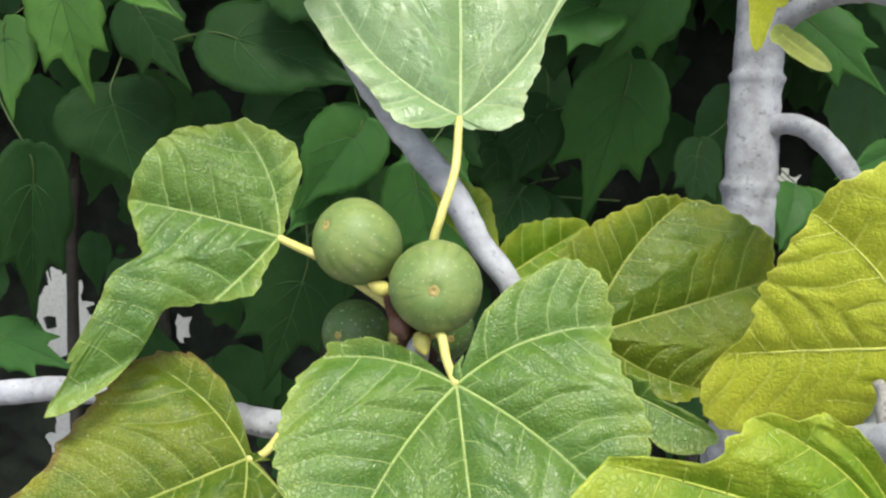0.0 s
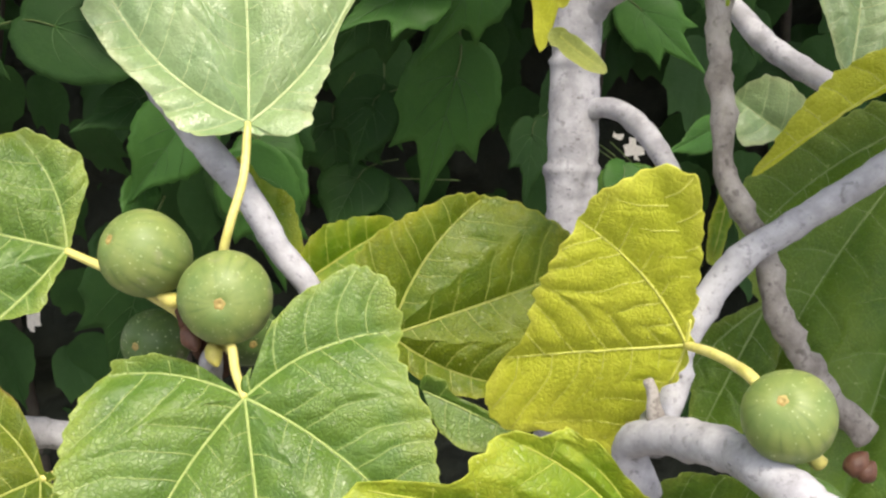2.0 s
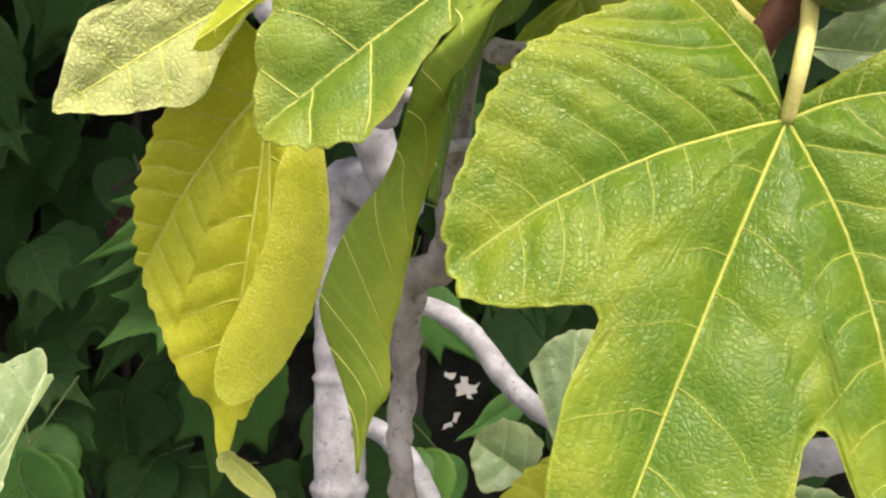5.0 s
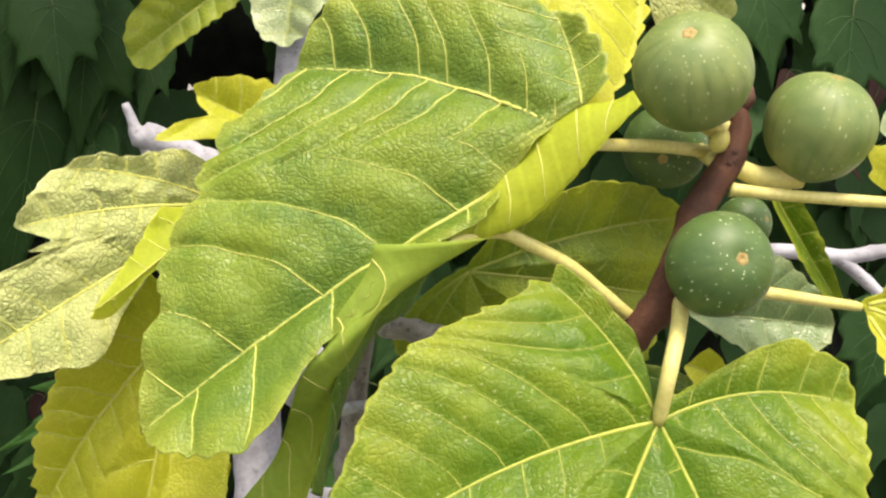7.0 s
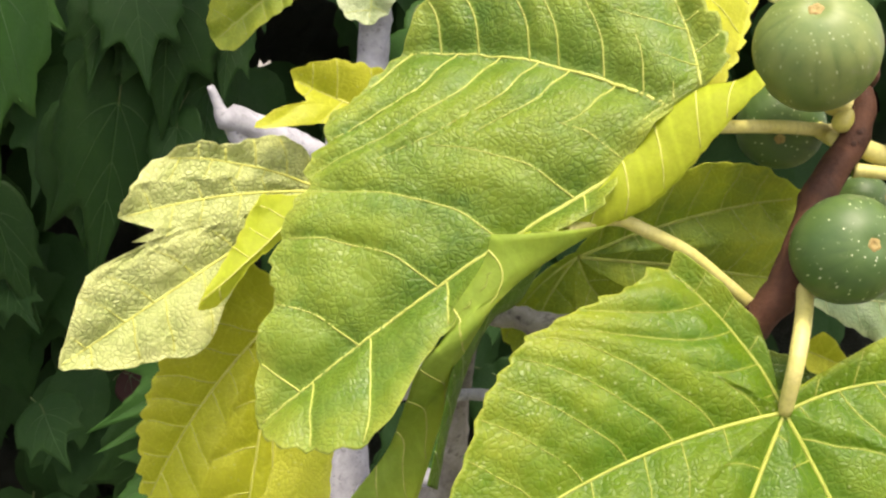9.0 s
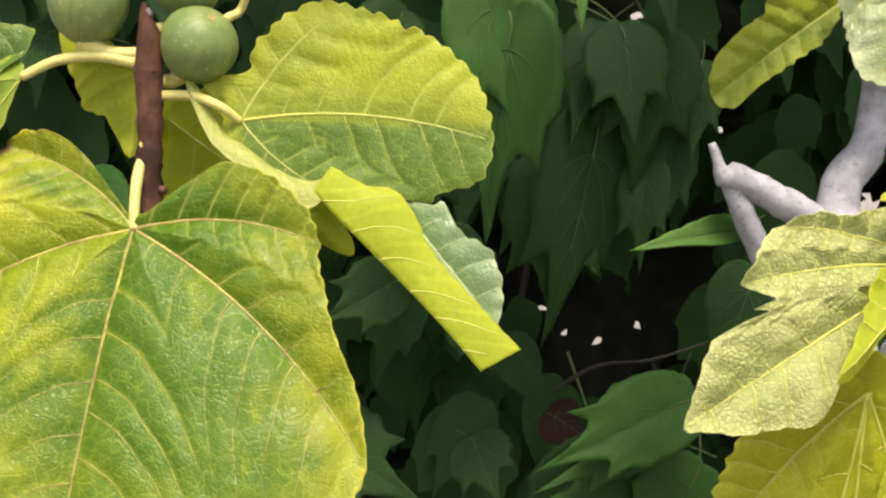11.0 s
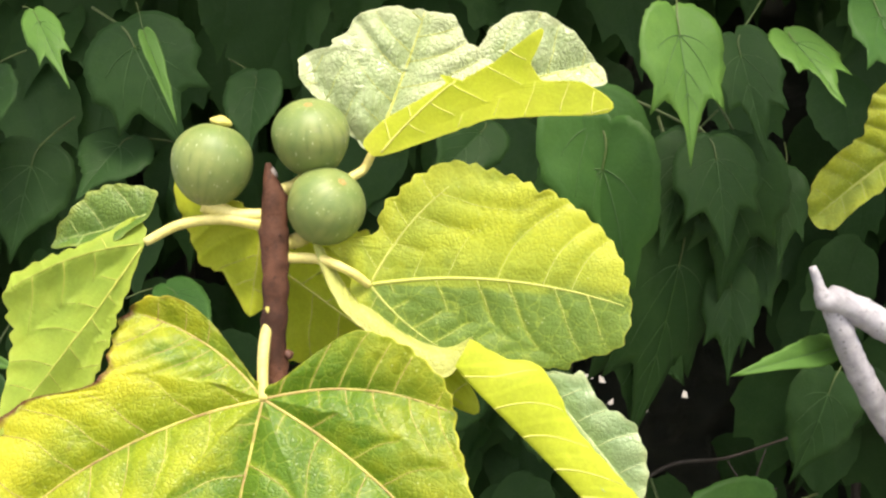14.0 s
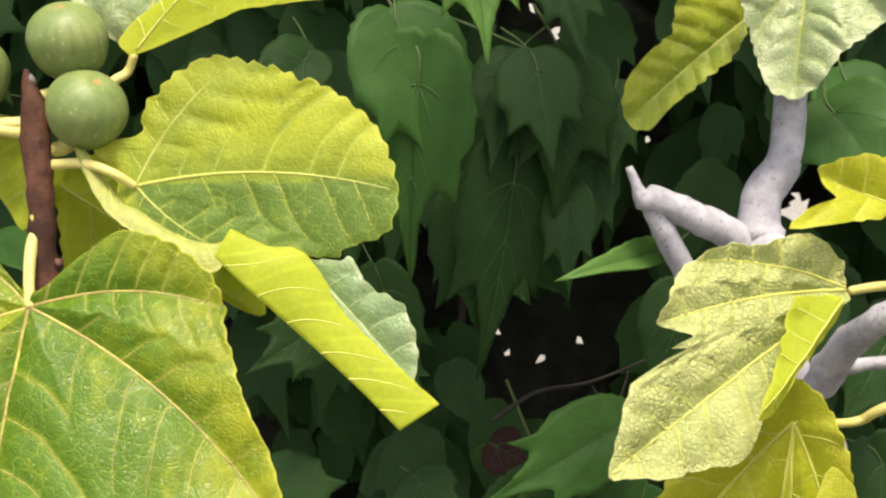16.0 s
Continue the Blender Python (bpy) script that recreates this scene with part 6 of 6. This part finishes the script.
leaf_hd = fig_leaf(pose(-0.2404, 0.6123, 1.7825, 120.7, 52.2, -154.0), [(-172, 5.6), (-159, 3.9), (-119, 2.5), (-68, 3.2), (-52, 4.2), (-27, 4.2), (-13, 6.1), (-7, 7.1), (4, 5.1), (38, 3.2), (74, 3.6), (91, 3.8), (109, 3.5), (146, 3.6), (167, 4.9), (175, 6.5)], [(-0, 11.8), (36, 7.1), (-16, 7.7)], 'lime', below=True, hub=(5.2, 0.9), label="fig leaf turned to show its pale green underside", petiole=[(-0.24, 0.612, 1.783), (-0.223, 0.617, 1.792), (-0.203, 0.621, 1.795), (-0.183, 0.625, 1.792)], stalk=0.0028)
back_hd = fig_leaf(pose(-0.2419, 0.6219, 1.7960, -62.6, 19.8, 176.3), [(-171, 3.0), (-154, 2.5), (-107, 1.9), (-63, 1.9), (-12, 2.8), (7, 3.8), (97, 1.4), (161, 2.1)], [(-3, 4.7)], 'green', hub=(1.9, -0.3), name='far_half', holder=leaf_hd)
leaf_he = fig_leaf(pose(-0.1868, 0.6428, 1.7897, 109.4, 75.2, -163.2), [(-132, 2.2), (-79, 2.8), (-47, 4.7), (-34, 5.1), (-30, 3.9), (-15, 2.2), (19, 2.3), (88, 2.5), (111, 3.6), (130, 4.9), (137, 3.5), (175, 1.9)], [(-8, 4.7)], 'gold', below=True, hub=(0.9, 2.1))
leaf_hf = fig_leaf(pose(-0.1764, 0.6579, 1.7624, -103.2, 33.8, -9.3), [(-164, 4.6), (-138, 4.5), (-115, 4.7), (-80, 2.5), (-17, 5.7), (-1, 8.9), (3, 9.2), (7, 7.5), (10, 4.5), (51, 1.5), (90, 3.6), (109, 4.9), (180, 5.3)], [(-0, 12.2)], 'gold', below=True, hub=(4.1, -0.4))
leaf_hg = fig_leaf(pose(0.2450, 0.8386, 1.8493, -84.6, 38.0, -175.2), [(-157, 6.0), (-135, 5.1), (-114, 3.6), (-67, 1.6), (-30, 3.1), (-13, 5.1), (0, 6.4), (13, 7.1), (24, 6.7), (31, 4.6), (62, 2.8), (119, 3.0), (153, 4.1), (178, 5.3)], [(-0, 10.3)], 'yellowgreen', hub=(4.1, -1.2), label="small crinkled green fig leaf", sectors=[(-180, 0.02), (180, 0.02)], fold=0.5, pucker=2)
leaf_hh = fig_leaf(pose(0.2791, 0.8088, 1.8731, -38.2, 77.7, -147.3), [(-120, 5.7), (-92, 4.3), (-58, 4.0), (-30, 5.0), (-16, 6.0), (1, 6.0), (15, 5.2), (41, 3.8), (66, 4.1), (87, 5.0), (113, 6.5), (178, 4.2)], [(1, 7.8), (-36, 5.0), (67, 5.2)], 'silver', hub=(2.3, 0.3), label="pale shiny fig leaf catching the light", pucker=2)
# the fig tree: leaves in the shade of the tree
leaf_sa = fig_leaf(pose(0.3907, 0.5507, 1.4516, -51.3, 37.8, 167.6), [(-180, 7.3), (-176, 5.2), (-157, 2.8), (-86, 1.3), (-15, 2.7), (1, 4.9), (3, 4.3), (5, 7.4), (5, 2.1), (7, 6.1), (9, 7.3), (95, 0.7), (141, 1.6), (163, 6.4), (166, 4.4), (166, 2.3)], [(-0, 13.6)], 'yellow', hub=(6.8, -0.8), label="curled yellow-green edge of a fig leaf", wave=0.1)
leaf_sb = fig_leaf(pose(0.4108, 0.5832, 1.4027, -15.4, 56.7, -132.6), [(-173, 10.4), (-159, 12.0), (-145, 11.3), (-126, 11.0), (-107, 11.3), (-86, 8.6), (-62, 7.5), (-30, 9.7), (-15, 11.3), (3, 13.2), (21, 12.2), (48, 12.4), (72, 10.4), (117, 8.3), (167, 11.4)], [(0, 21.7), (-41, 13.1), (-18, 17.8), (28, 19.1)], 'deep', hub=(11.8, 0), label="large dark green fig leaf in shade")
leaf_sd = fig_leaf(pose(0.3672, 0.7092, 1.3591, -65.7, -34.6, 158.9), [(-173, 2.3), (-126, 2.8), (-85, 2.6), (-48, 2.6), (-7, 2.5), (33, 2.5), (66, 2.5), (91, 3.0), (123, 2.2)], [(2, 4.4)], 'pale', hub=(2.4, -0.2))
leaf_se = fig_leaf(pose(0.3630, 0.6251, 1.4157, 23.8, -53.0, 62.3), [(-164, 2.7), (-113, 3.0), (-84, 4.4), (-39, 4.0), (-13, 4.1), (19, 3.9), (52, 3.7), (80, 3.8), (128, 3.0), (162, 4.1)], [(1, 7.2), (28, 5.3), (-40, 6.9)], 'pale', hub=(3.9, -0.9))
leaf_sf = fig_leaf(pose(0.4697, 0.4560, 1.4086, -43.6, 5.3, 157.4), [(-134, 6.4), (-108, 5.5), (-74, 4.2), (-44, 3.7), (-9, 3.4), (39, 4.5), (79, 4.9), (146, 4.6)], [(30, 4.6), (58, 5.9)], 'deep', hub=(1.4, 2.3), label="dark green fig leaf in shade", petiole=[(0.47, 0.456, 1.409), (0.448, 0.466, 1.431), (0.425, 0.475, 1.451)])
leaf_sg = fig_leaf(pose(0.4508, 0.5239, 1.4193, 74.0, 8.2, -10.9), [(-150, 2.8), (-120, 2.5), (-49, 1.6), (-0, 3.3), (25, 2.5), (67, 1.8), (123, 2.1), (169, 2.4)], [(-1, 4.3)], 'pale', hub=(1.9, -0.5))
leaf_sh = fig_leaf(pose(0.2952, 0.5493, 1.3009, -35.4, 51.1, -147.7), [(-180, 5.1), (-171, 4.4), (-131, 3.0), (-80, 2.9), (-36, 2.3), (-2, 4.8), (22, 4.7), (61, 2.6), (139, 2.9)], [(1, 8.7), (-19, 6.3)], 'deep', hub=(4.8, 0))
leaf_si = fig_leaf(pose(0.2745, 0.5731, 1.3597, -31.6, 66.6, -130.6), [(-167, 2.2), (-89, 0.7), (-9, 2.2), (10, 2.3), (52, 0.6), (159, 1.8)], [(0, 3.8)], 'lime', hub=(2, 0), wave=0.1)
leaf_sj = fig_leaf(pose(0.2352, 0.5164, 1.1957, 84.1, -10.9, -32.8), [(-137, 5.4), (-84, 3.5), (-13, 4.8), (33, 4.5), (77, 3.6), (122, 4.1), (148, 4.8)], [(-7, 7.6)], 'deep', hub=(3.8, -1.3), label="dark green fig leaf in shade")


# ---- buds and scars on the shoots ----
BUD = plain_material("bud_red_brown", (0.07, 0.028, 0.018), (0.11, 0.05, 0.03), rough=0.55, scale=200.0, bump=0.3)
YOUNG = plain_material("bud_yellow", (0.50, 0.46, 0.10), (0.58, 0.50, 0.16), rough=0.5, scale=200.0, bump=0.2)


def bud(at, way, long, wide, material, label):
    """A small pointed bud with overlapping scales."""
    verts, faces = [], []
    rows, cols = 12, 16
    for i in range(rows + 1):
        u = i / rows
        r = wide * math.sin(math.pi * min(1.0, 0.12 + 0.88 * u)) ** 0.7 * (1 - 0.25 * u)
        for k in range(cols):
            w = 2 * math.pi * k / cols
            rr = r * (1 + 0.10 * abs(math.sin(1.5 * w + 5 * u)))
            verts.append((rr * math.cos(w), rr * math.sin(w), long * u))
    for i in range(rows):
        for k in range(cols):
            faces.append((i * cols + k, i * cols + (k + 1) % cols, (i + 1) * cols + (k + 1) % cols, (i + 1) * cols + k))
    faces.append(tuple(range(cols - 1, -1, -1)))
    ob = mesh_object("bud", verts, faces, [material], TREE)
    ob.matrix_parent_inverse = BACK
    ob.matrix_basis = Matrix.Translation(at) @ Vector(way).to_track_quat("Z", "Y").to_matrix().to_4x4()
    return tagged(ob, label)


bud((0.418, 0.447, 1.733), (0.49, -0.38, 0.78), 0.01, 0.0042, YOUNG, 'small yellow bud')
bud((0.432, 0.453, 1.749), (0.33, 0.06, 0.94), 0.014, 0.005, BUD, 'pointed red-brown bud')
bud((-0.177, 0.63, 1.815), (-0.26, 0.13, 0.96), 0.008, 0.003, BARK["rough"], 'dry grey bud tip')
bud((-0.2042, 0.6274, 1.8425), (0.19, 0.08, 0.98), 0.006, 0.0062, YOUNG, 'yellow scaly nub of a fig')
bud((-0.177, 0.619, 1.7475), (0.6, -0.5, 0.5), 0.006, 0.0042, YOUNG, 'swollen foot of a leaf stalk')
bud((-0.169, 0.618, 1.724), (0.9, 0.16, 0.4), 0.005, 0.003, BUD, 'red-brown leaf scar')
bud((0.258, 0.369, 1.3), (0.68, 0.18, 0.71), 0.012, 0.005, BUD, 'pointed red-brown bud')
bud((0.262, 0.368, 1.298), (0.72, 0.16, 0.68), 0.01, 0.005, BUD, 'pointed red-brown bud')
bud((-0.027, 0.54, 1.299), (0.39, -0.76, -0.52), 0.016, 0.006, BUD, 'pointed red-brown bud')
bud((-0.014, 0.533, 1.292), (0.28, -0.76, -0.59), 0.014, 0.005, YOUNG, 'small yellow bud')
bud((-0.03, 0.548, 1.31), (-0.87, -0.25, 0.42), 0.014, 0.0045, YOUNG, 'small yellow bud')
